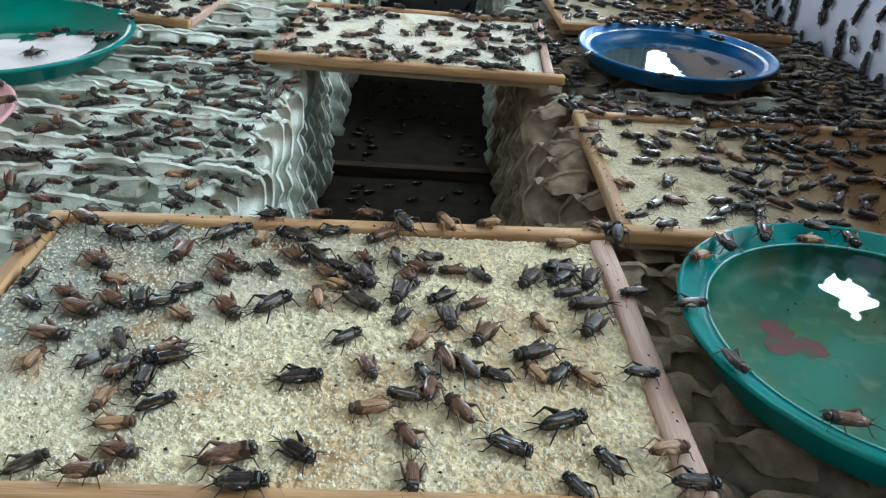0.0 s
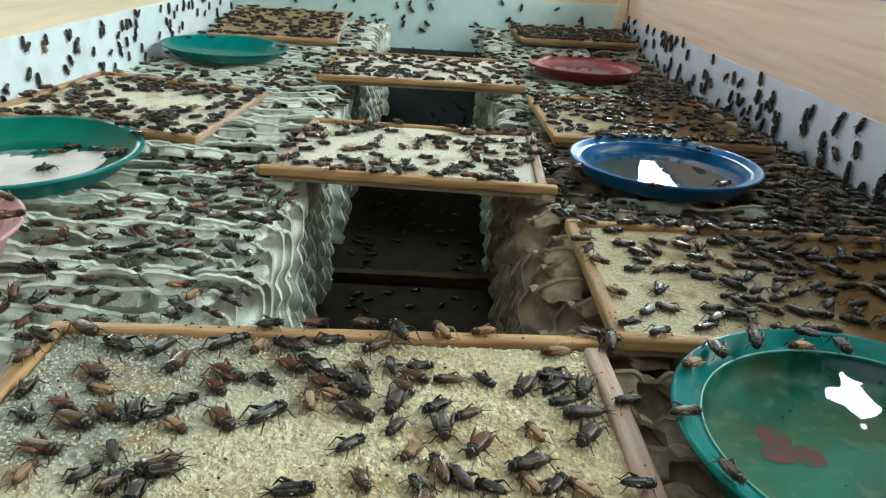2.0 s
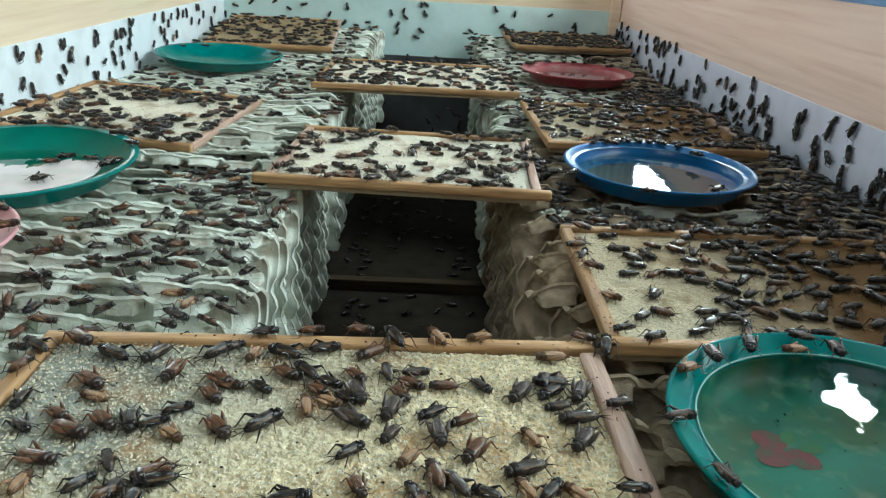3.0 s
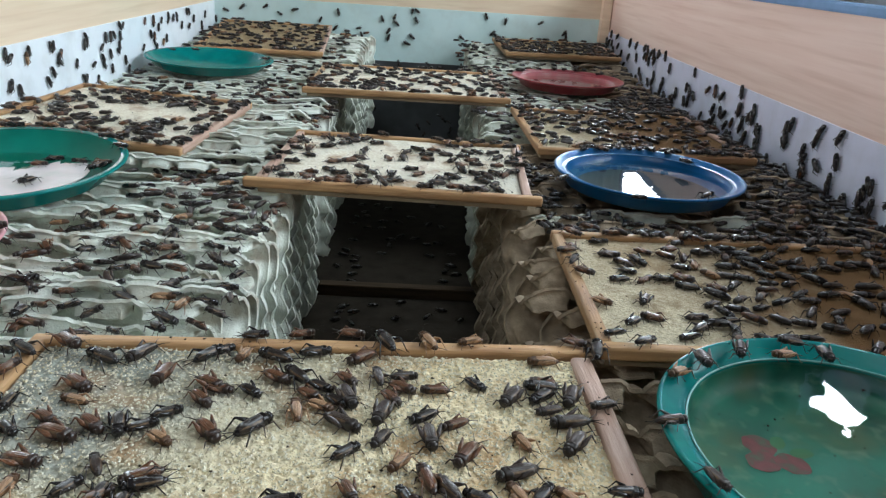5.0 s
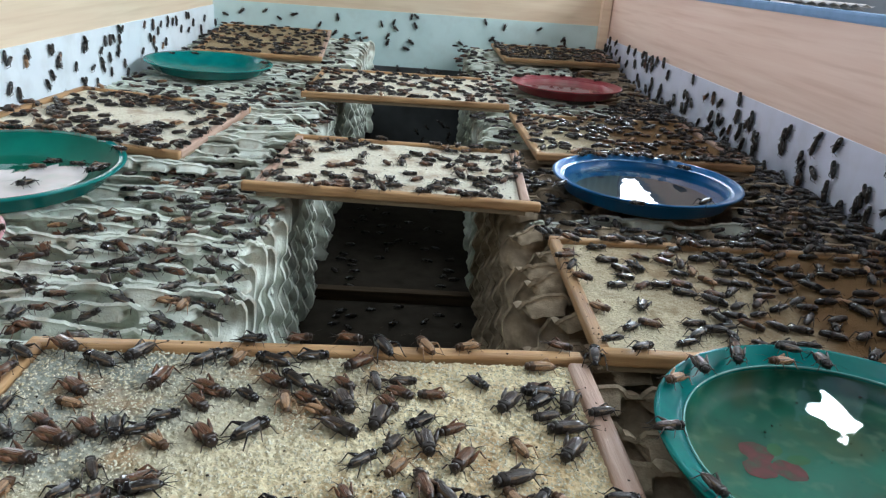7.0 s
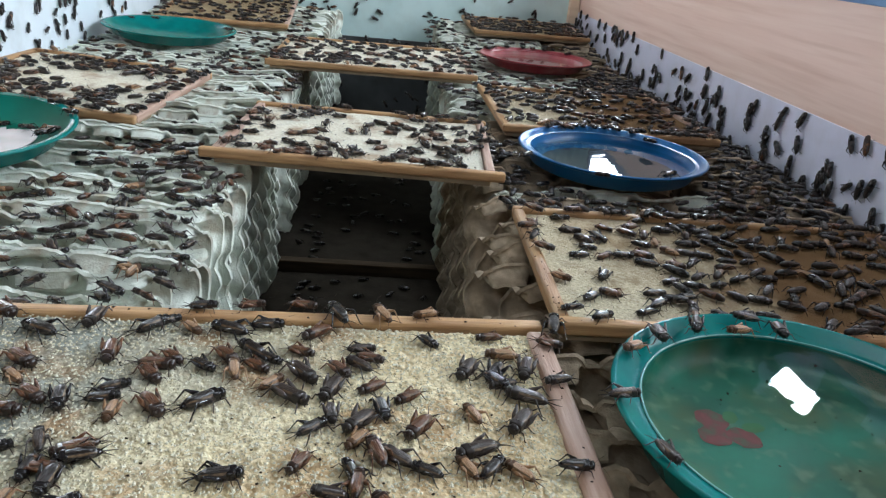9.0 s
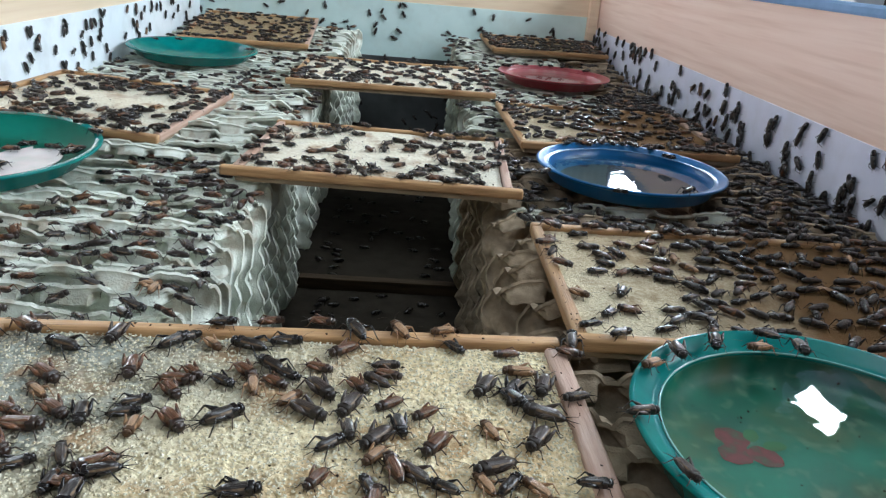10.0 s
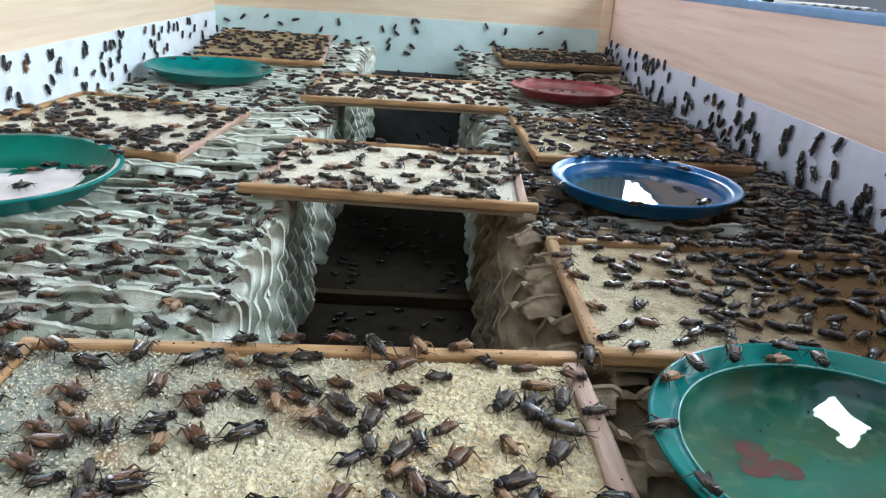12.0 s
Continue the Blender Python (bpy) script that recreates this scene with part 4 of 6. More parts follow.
def crowd(name, poses, label, dark=0.5, seed=1):
    """Many small crickets, one mesh; poses are (matrix, size)."""
    rng = random.Random(seed)
    verts, faces, mats = [], [], []
    tones = list(CHITIN)
    for m, s in poses:
        tn = tones.index(tone_of(rng, dark))
        base = len(verts)
        a = np.array(m.to_3x3())
        verts.extend((CV * s) @ a.T + np.array(m.translation))
        for i, fc in enumerate(CF):
            faces.append([base + k for k in fc])
            mats.append(tn * 2 + (1 if i < CBODY else 0))
    me = mesh_from(name, verts, faces, CHITIN["black"][0])
    me.materials.clear()
    for t in tones:
        me.materials.append(CHITIN[t][0])
        me.materials.append(CHITIN[t][1])
    me.polygons.foreach_set("material_index", mats)
    return tagged(new(name, me), label, "crickets", kind="stuff")


# on the nearest board, rail and tray edge, one by one
walker_0 = cricket(-0.137, -0.035, 0.0222, 153, 'black', 1.12)
walker_1 = cricket(-0.115, -0.027, 0.0222, -121, 'grey', 1.06)
walker_2 = cricket(-0.092, -0.054, 0.0222, -101, 'brown', 1.10)
cricket(-0.070, -0.026, 0.0222, 53, 'black', 1.04)
walker_4 = cricket(-0.137, -0.068, 0.0222, -39, 'brown', 1.07)
walker_5 = cricket(-0.133, -0.085, 0.0222, 162, 'tan', 0.80)
cricket(-0.169, -0.089, 0.0222, -94, 'black', 0.80)
walker_7 = cricket(-0.141, -0.102, 0.0222, -35, 'brown', 0.81)
walker_8 = cricket(-0.128, -0.117, 0.0222, -22, 'brown', 1.12)
cricket(-0.156, -0.113, 0.0222, -41, 'black', 0.80)
walker_10 = cricket(-0.113, -0.107, 0.0222, -43, 'brown', 0.97)
walker_11 = cricket(-0.100, -0.106, 0.0222, -73, 'black', 1.00)
walker_12 = cricket(-0.086, -0.105, 0.0222, 30, 'black', 0.80)
walker_13 = cricket(-0.077, -0.091, 0.0222, 28, 'black', 0.80)
walker_14 = cricket(-0.061, -0.078, 0.0222, -47, 'brown', 0.91)
walker_15 = cricket(-0.060, -0.061, 0.0222, -31, 'brown', 0.97)
walker_16 = cricket(-0.073, -0.116, 0.0222, -37, 'tan', 0.80)
walker_17 = cricket(-0.049, -0.110, 0.0222, -51, 'brown', 1.07)
walker_18 = cricket(-0.135, -0.141, 0.0222, -12, 'brown', 1.02)
walker_19 = cricket(-0.099, -0.140, 0.0222, 118, 'grey', 0.80)
cricket(-0.073, -0.149, 0.0222, -152, 'brown', 0.99)
cricket(-0.070, -0.154, 0.0222, -162, 'black', 0.96)
walker_22 = cricket(-0.105, -0.157, 0.0222, 53, 'black', 0.80)
walker_23 = cricket(-0.088, -0.163, 0.0222, 45, 'brown', 0.80)
cricket(-0.134, -0.158, 0.0222, 85, 'tan', 0.80)
cricket(-0.063, -0.019, 0.0222, 45, 'black', 0.80)
walker_26 = cricket(-0.051, -0.024, 0.0222, -106, 'tan', 0.80)
walker_27 = cricket(-0.029, -0.026, 0.0222, 156, 'black', 1.12)
walker_28 = cricket(-0.001, -0.017, 0.0222, 15, 'black', 0.95)
walker_29 = cricket(-0.021, -0.051, 0.0222, -32, 'brown', 0.94)
walker_30 = cricket(-0.010, -0.047, 0.0222, 133, 'black', 1.03)
walker_31 = cricket(-0.035, -0.067, 0.0222, -38, 'black', 0.80)
walker_32 = cricket(-0.053, -0.066, 0.0222, -10, 'brown', 0.80)
walker_33 = cricket(-0.025, -0.102, 0.0222, 48, 'black', 1.12)
walker_34 = cricket(-0.005, -0.086, 0.0222, 103, 'tan', 0.94)
cricket(0.001, -0.068, 0.0222, -31, 'brown', 0.80)
cricket(0.007, -0.059, 0.0222, -27, 'black', 0.80)
walker_37 = cricket(0.022, -0.049, 0.0222, -43, 'brown', 0.80)
walker_38 = cricket(0.028, -0.024, 0.0222, -140, 'brown', 1.03)
walker_39 = cricket(0.041, -0.044, 0.0222, 104, 'grey', 0.86)
walker_40 = cricket(0.025, -0.071, 0.0222, -67, 'grey', 1.12)
walker_41 = cricket(0.019, -0.075, 0.0222, -40, 'black', 0.80)
walker_42 = cricket(0.010, -0.080, 0.0222, -28, 'tan', 0.80)
cricket(0.024, -0.098, 0.0222, -31, 'grey', 1.12)
walker_44 = cricket(0.045, -0.086, 0.0222, -106, 'grey', 1.08)
walker_45 = cricket(0.034, -0.122, 0.0222, 43, 'black', 0.85)
walker_46 = cricket(0.047, -0.110, 0.0222, -117, 'grey', 0.80)
walker_47 = cricket(0.059, -0.043, 0.0222, 7, 'grey', 0.80)
walker_48 = cricket(0.058, -0.057, 0.0222, -29, 'brown', 0.86)
walker_49 = cricket(0.052, -0.069, 0.0222, -55, 'brown', 0.81)
walker_50 = cricket(0.070, -0.088, 0.0222, -146, 'black', 0.90)
walker_51 = cricket(0.074, -0.108, 0.0222, -83, 'grey', 1.05)
walker_52 = cricket(0.057, -0.131, 0.0222, -126, 'tan', 0.80)
walker_53 = cricket(0.072, -0.143, 0.0222, 109, 'brown', 1.01)
cricket(0.061, -0.157, 0.0222, 122, 'black', 0.80)
walker_55 = cricket(0.033, -0.154, 0.0222, -65, 'brown', 0.80)
walker_56 = cricket(0.077, -0.058, 0.0222, 180, 'brown', 0.83)
cricket(-0.002, -0.164, 0.0222, 12, 'black', 0.80)
walker_58 = cricket(0.152, -0.018, 0.0222, -175, 'tan', 0.96)
walker_59 = cricket(0.148, -0.043, 0.0222, 169, 'brown', 0.80)
walker_60 = cricket(0.145, -0.050, 0.0222, 175, 'black', 1.00)
walker_61 = cricket(0.106, -0.048, 0.0222, -48, 'black', 0.80)
walker_62 = cricket(0.125, -0.064, 0.0222, -122, 'grey', 1.09)
walker_63 = cricket(0.145, -0.061, 0.0222, -135, 'black', 1.00)
cricket(0.147, -0.076, 0.0222, -161, 'grey', 0.80)
walker_65 = cricket(0.164, -0.061, 0.0222, -112, 'grey', 1.12)
walker_66 = cricket(0.157, -0.088, 0.0222, -170, 'grey', 1.12)
walker_67 = cricket(0.157, -0.110, 0.0222, -124, 'grey', 1.11)
walker_68 = cricket(0.088, -0.094, 0.0222, -150, 'brown', 0.82)
walker_69 = cricket(0.127, -0.108, 0.0222, 115, 'tan', 0.80)
walker_70 = cricket(0.093, -0.123, 0.0222, -121, 'brown', 1.06)
walker_71 = cricket(0.119, -0.137, 0.0222, -158, 'grey', 1.12)
walker_72 = cricket(0.082, -0.149, 0.0222, 126, 'grey', 0.93)
cricket(0.119, -0.151, 0.0222, 119, 'tan', 0.80)
cricket(0.132, -0.151, 0.0222, 51, 'black', 0.86)
cricket(0.145, -0.153, 0.0222, 135, 'tan', 0.80)
cricket(0.098, -0.155, 0.0222, 148, 'black', 0.80)
cricket(-0.161, -0.024, 0.0260, -39, 'brown', 1.12)
cricket(-0.044, -0.003, 0.0260, 0, 'black', 0.83)
cricket(-0.013, 0.001, 0.0260, 13, 'brown', 0.80)
cricket(0.021, 0.004, 0.0260, -6, 'brown', 0.84)
cricket(0.044, -0.005, 0.0260, 118, 'black', 1.12)
cricket(0.074, -0.002, 0.0260, 118, 'tan', 0.99)
cricket(0.103, 0.000, 0.0260, -167, 'tan', 0.80)
walker_84 = cricket(0.179, 0.006, 0.0260, -21, 'brown', 0.80)
cricket(0.193, -0.005, 0.0260, 78, 'black', 1.12)
cricket(0.176, -0.152, 0.0260, -10, 'black', 0.80)
cricket(-0.187, -0.033, 0.0260, 151, 'black', 0.95)
cricket(-0.184, -0.056, 0.0260, 68, 'brown', 0.80)
walker_89 = cricket(0.181, -0.074, 0.0260, -164, 'grey', 0.80)
cricket(-0.105, -0.225, 0.0222, 35, 'grey', 0.81)
cricket(-0.070, -0.217, 0.0222, -19, 'brown', 0.88)
cricket(-0.022, -0.217, 0.0222, 21, 'brown', 1.12)
cricket(0.007, -0.213, 0.0222, -34, 'black', 0.90)
cricket(0.001, -0.164, 0.0222, 5, 'black', 1.00)
cricket(0.035, -0.184, 0.0222, -167, 'tan', 0.94)
cricket(0.054, -0.200, 0.0222, 123, 'brown', 0.84)
cricket(0.079, -0.181, 0.0222, 124, 'brown', 0.96)
cricket(0.102, -0.205, 0.0222, -20, 'black', 0.98)
cricket(0.130, -0.187, 0.0222, 18, 'black', 1.09)
cricket(0.146, -0.210, 0.0222, 125, 'black', 0.81)
cricket(0.129, -0.226, 0.0222, 131, 'black', 0.80)
cricket(0.057, -0.225, 0.0222, -86, 'brown', 0.80)
cricket(-0.064, -0.185, 0.0222, 33, 'black', 0.84)
cricket(-0.078, -0.200, 0.0222, 11, 'tan', 0.80)
cricket(-0.090, -0.186, 0.0222, -99, 'tan', 0.80)
cricket(-0.088, -0.163, 0.0222, -94, 'black', 0.80)
cricket(-0.076, -0.172, 0.0222, -92, 'black', 0.96)
cricket(0.065, -0.166, 0.0222, 85, 'brown', 0.92)
cricket(0.051, -0.173, 0.0222, 170, 'grey', 0.80)
cricket(-0.012, -0.234, 0.0260, 2, 'black', 1.00)
cricket(-0.078, -0.231, 0.0260, 0, 'brown', 0.83)
cricket(0.182, -0.225, 0.0260, 0, 'black', 0.96)
cricket(0.175, -0.206, 0.0260, 16, 'tan', 0.91)
cricket(0.228, -0.061, 0.0445, -144, 'tan', 0.80, "on a plate")
cricket(0.252, -0.044, 0.0445, -92, 'grey', 0.95, "on a plate")
cricket(0.282, -0.029, 0.0445, -109, 'black', 0.95, "on a plate")
cricket(0.323, -0.013, 0.0445, 171, 'grey', 0.80, "on a plate")
cricket(0.309, -0.033, 0.0445, -168, 'tan', 0.81, "on a plate")
cricket(0.340, -0.031, 0.0445, -97, 'black', 0.95, "on a plate")
cricket(0.209, -0.113, 0.0445, 3, 'grey', 0.80, "on a plate")
cricket(0.215, -0.163, 0.0445, -70, 'grey', 0.80, "on a plate")
cricket(0.252, -0.201, 0.0445, 170, 'brown', 0.93, "on a plate")
cricket(-0.360, 0.324, 0.0215, -109, 'black', 1.01)
cricket(-0.300, 0.366, 0.0285, -123, 'black', 1.12)
cricket(-0.293, 0.425, 0.0390, -30, 'black', 0.95, "on a plate")
cricket(-0.327, 0.464, 0.0405, -160, 'grey', 0.92, "on a plate")
cricket(-0.3155, 0.1715, 0.0430, -35, 'brown', 0.95, "on a plate")
cricket(-0.2865, 0.128, 0.0440, 30, 'brown', 0.95, "on a plate")
cricket(-0.302, 0.387, 0.0275, 25, 'brown', 0.95, "on a plate")
cricket(-0.412, 0.491, 0.0430, 170, 'brown', 0.95, "on a plate")
cricket(-0.448, 0.486, 0.0430, 15, 'black', 0.92, "on a plate")
cricket(-0.366, 0.485, 0.0425, 150, 'brown', 0.90, "on a plate")
cricket(-0.377, 0.392, 0.0210, 8, 'brown', 0.85, "on the pale glint in a plate")
cricket(-0.372, 0.420, 0.0195, 12, 'black', 0.95, "afloat in a plate")
cricket(-0.341, 0.412, 0.0210, 175, 'black', 0.85, "on the pale glint in a plate")
cricket(-0.470, 1.350, 0.0330, -175, 'black', 0.95, "on a plate")
cricket(-0.510, 1.312, 0.0350, 9, 'black', 0.80, "on a plate")
cricket(-0.288, 1.285, 0.0310, -17, 'black', 0.95, "on a plate")
cricket(0.244, 0.408, 0.0335, 54, 'black', 0.95, "on a plate")
cricket(0.321, 0.345, 0.0335, -31, 'black', 0.80, "on a plate")
cricket(0.408, 0.366, 0.0335, 34, 'black', 0.95, "on a plate")
cricket(0.330, 0.571, 0.0335, -47, 'brown', 0.91, "on a plate")
cricket(0.435, 0.526, 0.0335, 126, 'black', 0.93, "on a plate")
cricket(0.310, 1.349, 0.0335, 152, 'black', 0.95, "on a plate")
cricket(0.424, 1.398, 0.0335, 51, 'black', 0.95, "on a plate")

for a, turn in ((72, -60), (80, -110), (88, -80), (96, -95), (104, 20), (112, -70), (60, -130), (124, -100)):
    cricket(0.367 + 0.116 * math.cos(radians(a)), 0.471 + 0.116 * math.sin(radians(a)), 0.0335, turn, "black", 0.85, "on a plate")
for a, turn in ((150, -20), (115, -60), (95, -100), (70, -120), (40, 200)):
    cricket(0.410 + 0.122 * math.cos(radians(a)), 1.275 + 0.122 * math.sin(radians(a)), 0.0335, turn, "black", 0.9, "on a plate")


def heading(rng):
    """Most lie across the pen."""
    return (0 if rng.random() < 0.5 else 180) + rng.gauss(0, 40)


# patches of bare feed: middle and half axes, on the board
BARE = {"middle": [(-0.005, -0.02, 0.045, 0.022)], "west": [(0.03, 0.02, 0.09, 0.05)], "east": [(0.09, 0.035, 0.045, 0.022), (0.13, -0.05, 0.04, 0.02), (0.06, 0.085, 0.04, 0.014), (0.02, -0.09, 0.035, 0.02)],
        "east_mid": [(0.05, 0.0, 0.05, 0.02), (-0.08, -0.06, 0.04, 0.02)]}


def on_board(key, rng, margin=0.004):
    _, _, w, d, _, _ = BOARDS[key]
    u, v = rng.uniform(-w / 2 + margin, w / 2 - margin), rng.uniform(-d / 2 + margin, d / 2 - margin)
    for a, b, p, q in BARE.get(key, ()):
        if ((u - a) / p) ** 2 + ((v - b) / q) ** 2 < rng.uniform(0.5, 1.3):
            return None
    rim = min(w / 2 - abs(u), d / 2 - abs(v)) < 0.014
    return tuple(board_pose(key) @ Vector((u, v, 0.0262 if rim else 0.0222)))


rng = random.Random(21)
wanderers = []
for x, y, z in scatter(rng, 92, lambda: on_board("middle", rng), 0.0145, []):
    ob = cricket(x, y, z, heading(rng), tone_of(rng, 0.6), rng.uniform(0.82, 1.02))
    if rng.random() < 0.15 and z < 0.024:
        wanderers.append(ob)
taken_e = []
for x, y, z in scatter(rng, 36, lambda: (lambda p: p if p and p[0] < 0.33 else None)(on_board("east", rng)), 0.017, taken_e):
    cricket(x, y, z, heading(rng), tone_of(rng, 0.5), rng.uniform(0.76, 0.96))


def off_boards(x, y):
    for bx, by, bw, bd, bt, _ in BOARDS.values():
        if abs(x - bx) < bw / 2 + 0.006 and abs(y - by) < bd / 2 + 0.006:
            return False
    for px, py, r in ((0.323, -0.122, 0.122), (0.369, 0.48, 0.13), (-0.43, 0.352, 0.159), (-0.405, 1.243, 0.141), (0.41, 1.275, 0.132), (-0.4, 0.1, 0.121)):
        if (x - px) ** 2 + (y - py) ** 2 < r * r:
            return False
    return True


def on_trays(x0, x1, y0, y1):
    x, y = rng.uniform(x0, x1), rng.uniform(y0, y1)
    return (x, y, tray_lift(x, y) + 0.004 - rng.uniform(0.0, 0.006)) if off_boards(x, y) else None


taken_w = []
for x, y, z in scatter(rng, 84, lambda: on_trays(-0.36, -0.085, 0.0, 0.30), 0.015, taken_w):
    ob = cricket_at(pose(x, y, z, rng.gauss(0, 16), rng.gauss(0, 14), heading(rng)), tone_of(rng, 0.55), rng.uniform(0.76, 0.98), "on the egg trays")
    if rng.random() < 0.25:
        wanderers.append(ob)


def flat(p, lift=0.0):
    return pose(p[0], p[1], p[2] + lift, rng.uniform(-8, 8), rng.uniform(-8, 8), heading(rng)), rng.uniform(0.72, 0.94)


crowd("cricket_crowd", [flat(p) for p in scatter(rng, 150, lambda: on_board("far", rng), 0.0125, [])], "dense crowd of dark crickets on a feeding board", 0.6, 2)
crowd("cricket_crowd", [flat(p) for p in scatter(rng, 150, lambda: on_board("west", rng), 0.0115, [])], "crowd of dark and brown crickets on a feeding board", 0.55, 3)
crowd("cricket_crowd", [flat(p) for p in scatter(rng, 150, lambda: on_board("west_far", rng), 0.0135, [])], "dense crowd of dark crickets on a feeding board", 0.6, 4)
crowd("cricket_crowd", [flat(p) for p in scatter(rng, 130, lambda: (lambda p: p if p and p[0] > 0.30 else None)(on_board("east", rng)), 0.0140, taken_e)], "dense crowd of dark crickets on a feeding board", 0.75, 5)
crowd("cricket_crowd", [flat(p) for p in scatter(rng, 160, lambda: on_board("east_mid", rng), 0.0125, [])], "dense crowd of dark crickets on a feeding board", 0.5, 6)
crowd("cricket_crowd", [flat(p) for p in scatter(rng, 150, lambda: on_board("east_far", rng), 0.0135, [])], "dense crowd of dark crickets on a feeding board", 0.5, 7)
crowd("cricket_crowd", [flat(p) for p in scatter(rng, 220, lambda: on_trays(XL + 0.01, -0.09, 0.15, 1.0), 0.0130, taken_w)], "dark crickets crawling over pale egg trays", 0.42, 8)
crowd("cricket_crowd", [flat(p) for p in scatter(rng, 110, lambda: on_trays(-0.26, -0.095, 0.30, 1.0), 0.0110, taken_w)], "dark and brown crickets on pale egg trays", 0.45, 18)
crowd("cricket_crowd", [flat(p) for p in scatter(rng, 150, lambda: on_trays(XL + 0.01, -0.13, 1.0, YB - 0.02), 0.015, taken_w)], "dark crickets crawling over pale egg trays", 0.6, 9)
crowd("cricket_crowd", [flat(p) for p in scatter(rng, 250, lambda: on_trays(0.205, XR - 0.01, 0.0, 0.9), 0.0132, taken_e)], "dense crowd of dark crickets on the egg trays", 0.85, 10)
crowd("cricket_crowd", [flat(p) for p in scatter(rng, 300, lambda: on_trays(0.17, XR - 0.01, 0.9, YB - 0.02), 0.0145, taken_e)], "dense crowd of dark crickets on the egg trays", 0.5, 11)

crowd("cricket_crowd", [flat(p, 0.001) for p in scatter(rng, 190, lambda: on_trays(0.47, XR - 0.012, 0.1, 1.3), 0.0100, taken_e)], "dense crowd of dark crickets on the egg trays", 0.95, 14)

# down on the pen floor and the far lining
crowd("cricket_crowd", [flat(p) for p in scatter(rng, 120, lambda: (rng.uniform(-0.09, 0.16), rng.uniform(0.25, 1.8), ZF + 0.001), 0.022, [])], "dark crickets on the shaded pen floor", 0.95, 15)
crowd("cricket_crowd", [(on_wall((rng.uniform(-0.13, 0.20), YB - 0.0032, rng.uniform(-0.28, 0.0)), (0, -1, 0), rng.uniform(-180, 180)), rng.uniform(0.85, 1.05)) for k in range(26)], "dark crickets clinging to the plastic liner", 0.95, 16)

# clinging to the lined walls
crowd("cricket_crowd", [(on_wall((XL + 0.0032, 0.55 + 1.3 * rng.random() ** 1.5, rng.uniform(0.012, 0.104)), (1, 0, 0), rng.gauss(0, 32)), rng.uniform(0.68, 0.9)) for k in range(84)], "dark crickets clinging to the plastic liner", 0.9, 17)
crowd("cricket_crowd", [(on_wall((XR - 0.0032, rng.uniform(0.2, 1.85), 0.005 + 0.092 * rng.random() ** 1.5), (-1, 0, 0), rng.gauss(0, 26)), rng.uniform(0.85, 1.06)) for k in range(112)], "dark crickets clinging to the plastic liner", 0.9, 12)
crowd("cricket_crowd", [(on_wall((rng.uniform(XL, XR), YB - 0.0032, rng.uniform(0.012, 0.124)), (0, -1, 0), rng.uniform(-180, 180)), rng.uniform(0.72, 0.95)) for k in range(46)], "dark crickets clinging to the plastic liner", 0.9, 13)

# on the rails of the boards, and low on the lining of the crowded side
rail_rng = random.Random(77)


def on_rail(key, side, n, lo=-0.5, hi=0.5):
    """n places along a rail: side is 'front', 'back' or 'right'; lo and hi are shares of its length."""
    _, _, w, d, turn, _ = BOARDS[key]
    found = []
    for k in range(n):
        a = lo + (hi - lo) * (k + rail_rng.uniform(0.1, 0.9)) / n
        u, v = (w / 2 - 0.006, a * d) if side == "right" else (a * w, (d / 2 - 0.006) * (1 if side == "back" else -1))
        p = board_pose(key) @ Vector((u, v, 0.0262))
        found.append((pose(p.x, p.y, p.z, rail_rng.uniform(-6, 6), rail_rng.uniform(-6, 6), rail_rng.uniform(0, 360)), rail_rng.uniform(0.75, 0.94)))
    return found


crowd("cricket_crowd", on_rail("east_mid", "front", 20, -0.2, 0.5) + on_rail("east_mid", "right", 9), "dark crickets sitting on the rails of a board", 0.9, 21)
crowd("cricket_crowd", on_rail("east", "back", 17, -0.35, 0.5), "dark crickets sitting on the rail of a board", 0.8, 22)
crowd("cricket_crowd", on_rail("west", "front", 7) + on_rail("west", "right", 11), "dark and brown crickets sitting on the rails of a board", 0.55, 23)
crowd("cricket_crowd", on_rail("far", "front", 9) + on_rail("far", "right", 6), "dark and brown crickets sitting on the rails of a board", 0.6, 24)
crowd("cricket_crowd", on_rail("west_far", "front", 9) + on_rail("east_far", "front", 10), "dark crickets sitting on the rails of far boards", 0.6, 25)
crowd("cricket_crowd", [(on_wall((XR - 0.0032, rail_rng.uniform(0.2, 1.5), 0.004 + 0.045 * rail_rng.random() ** 1.4), (-1, 0, 0), rail_rng.gauss(0, 45)), rail_rng.uniform(0.8, 1.0)) for k in range(30)], "dark crickets clinging low to the plastic liner", 0.95, 26)


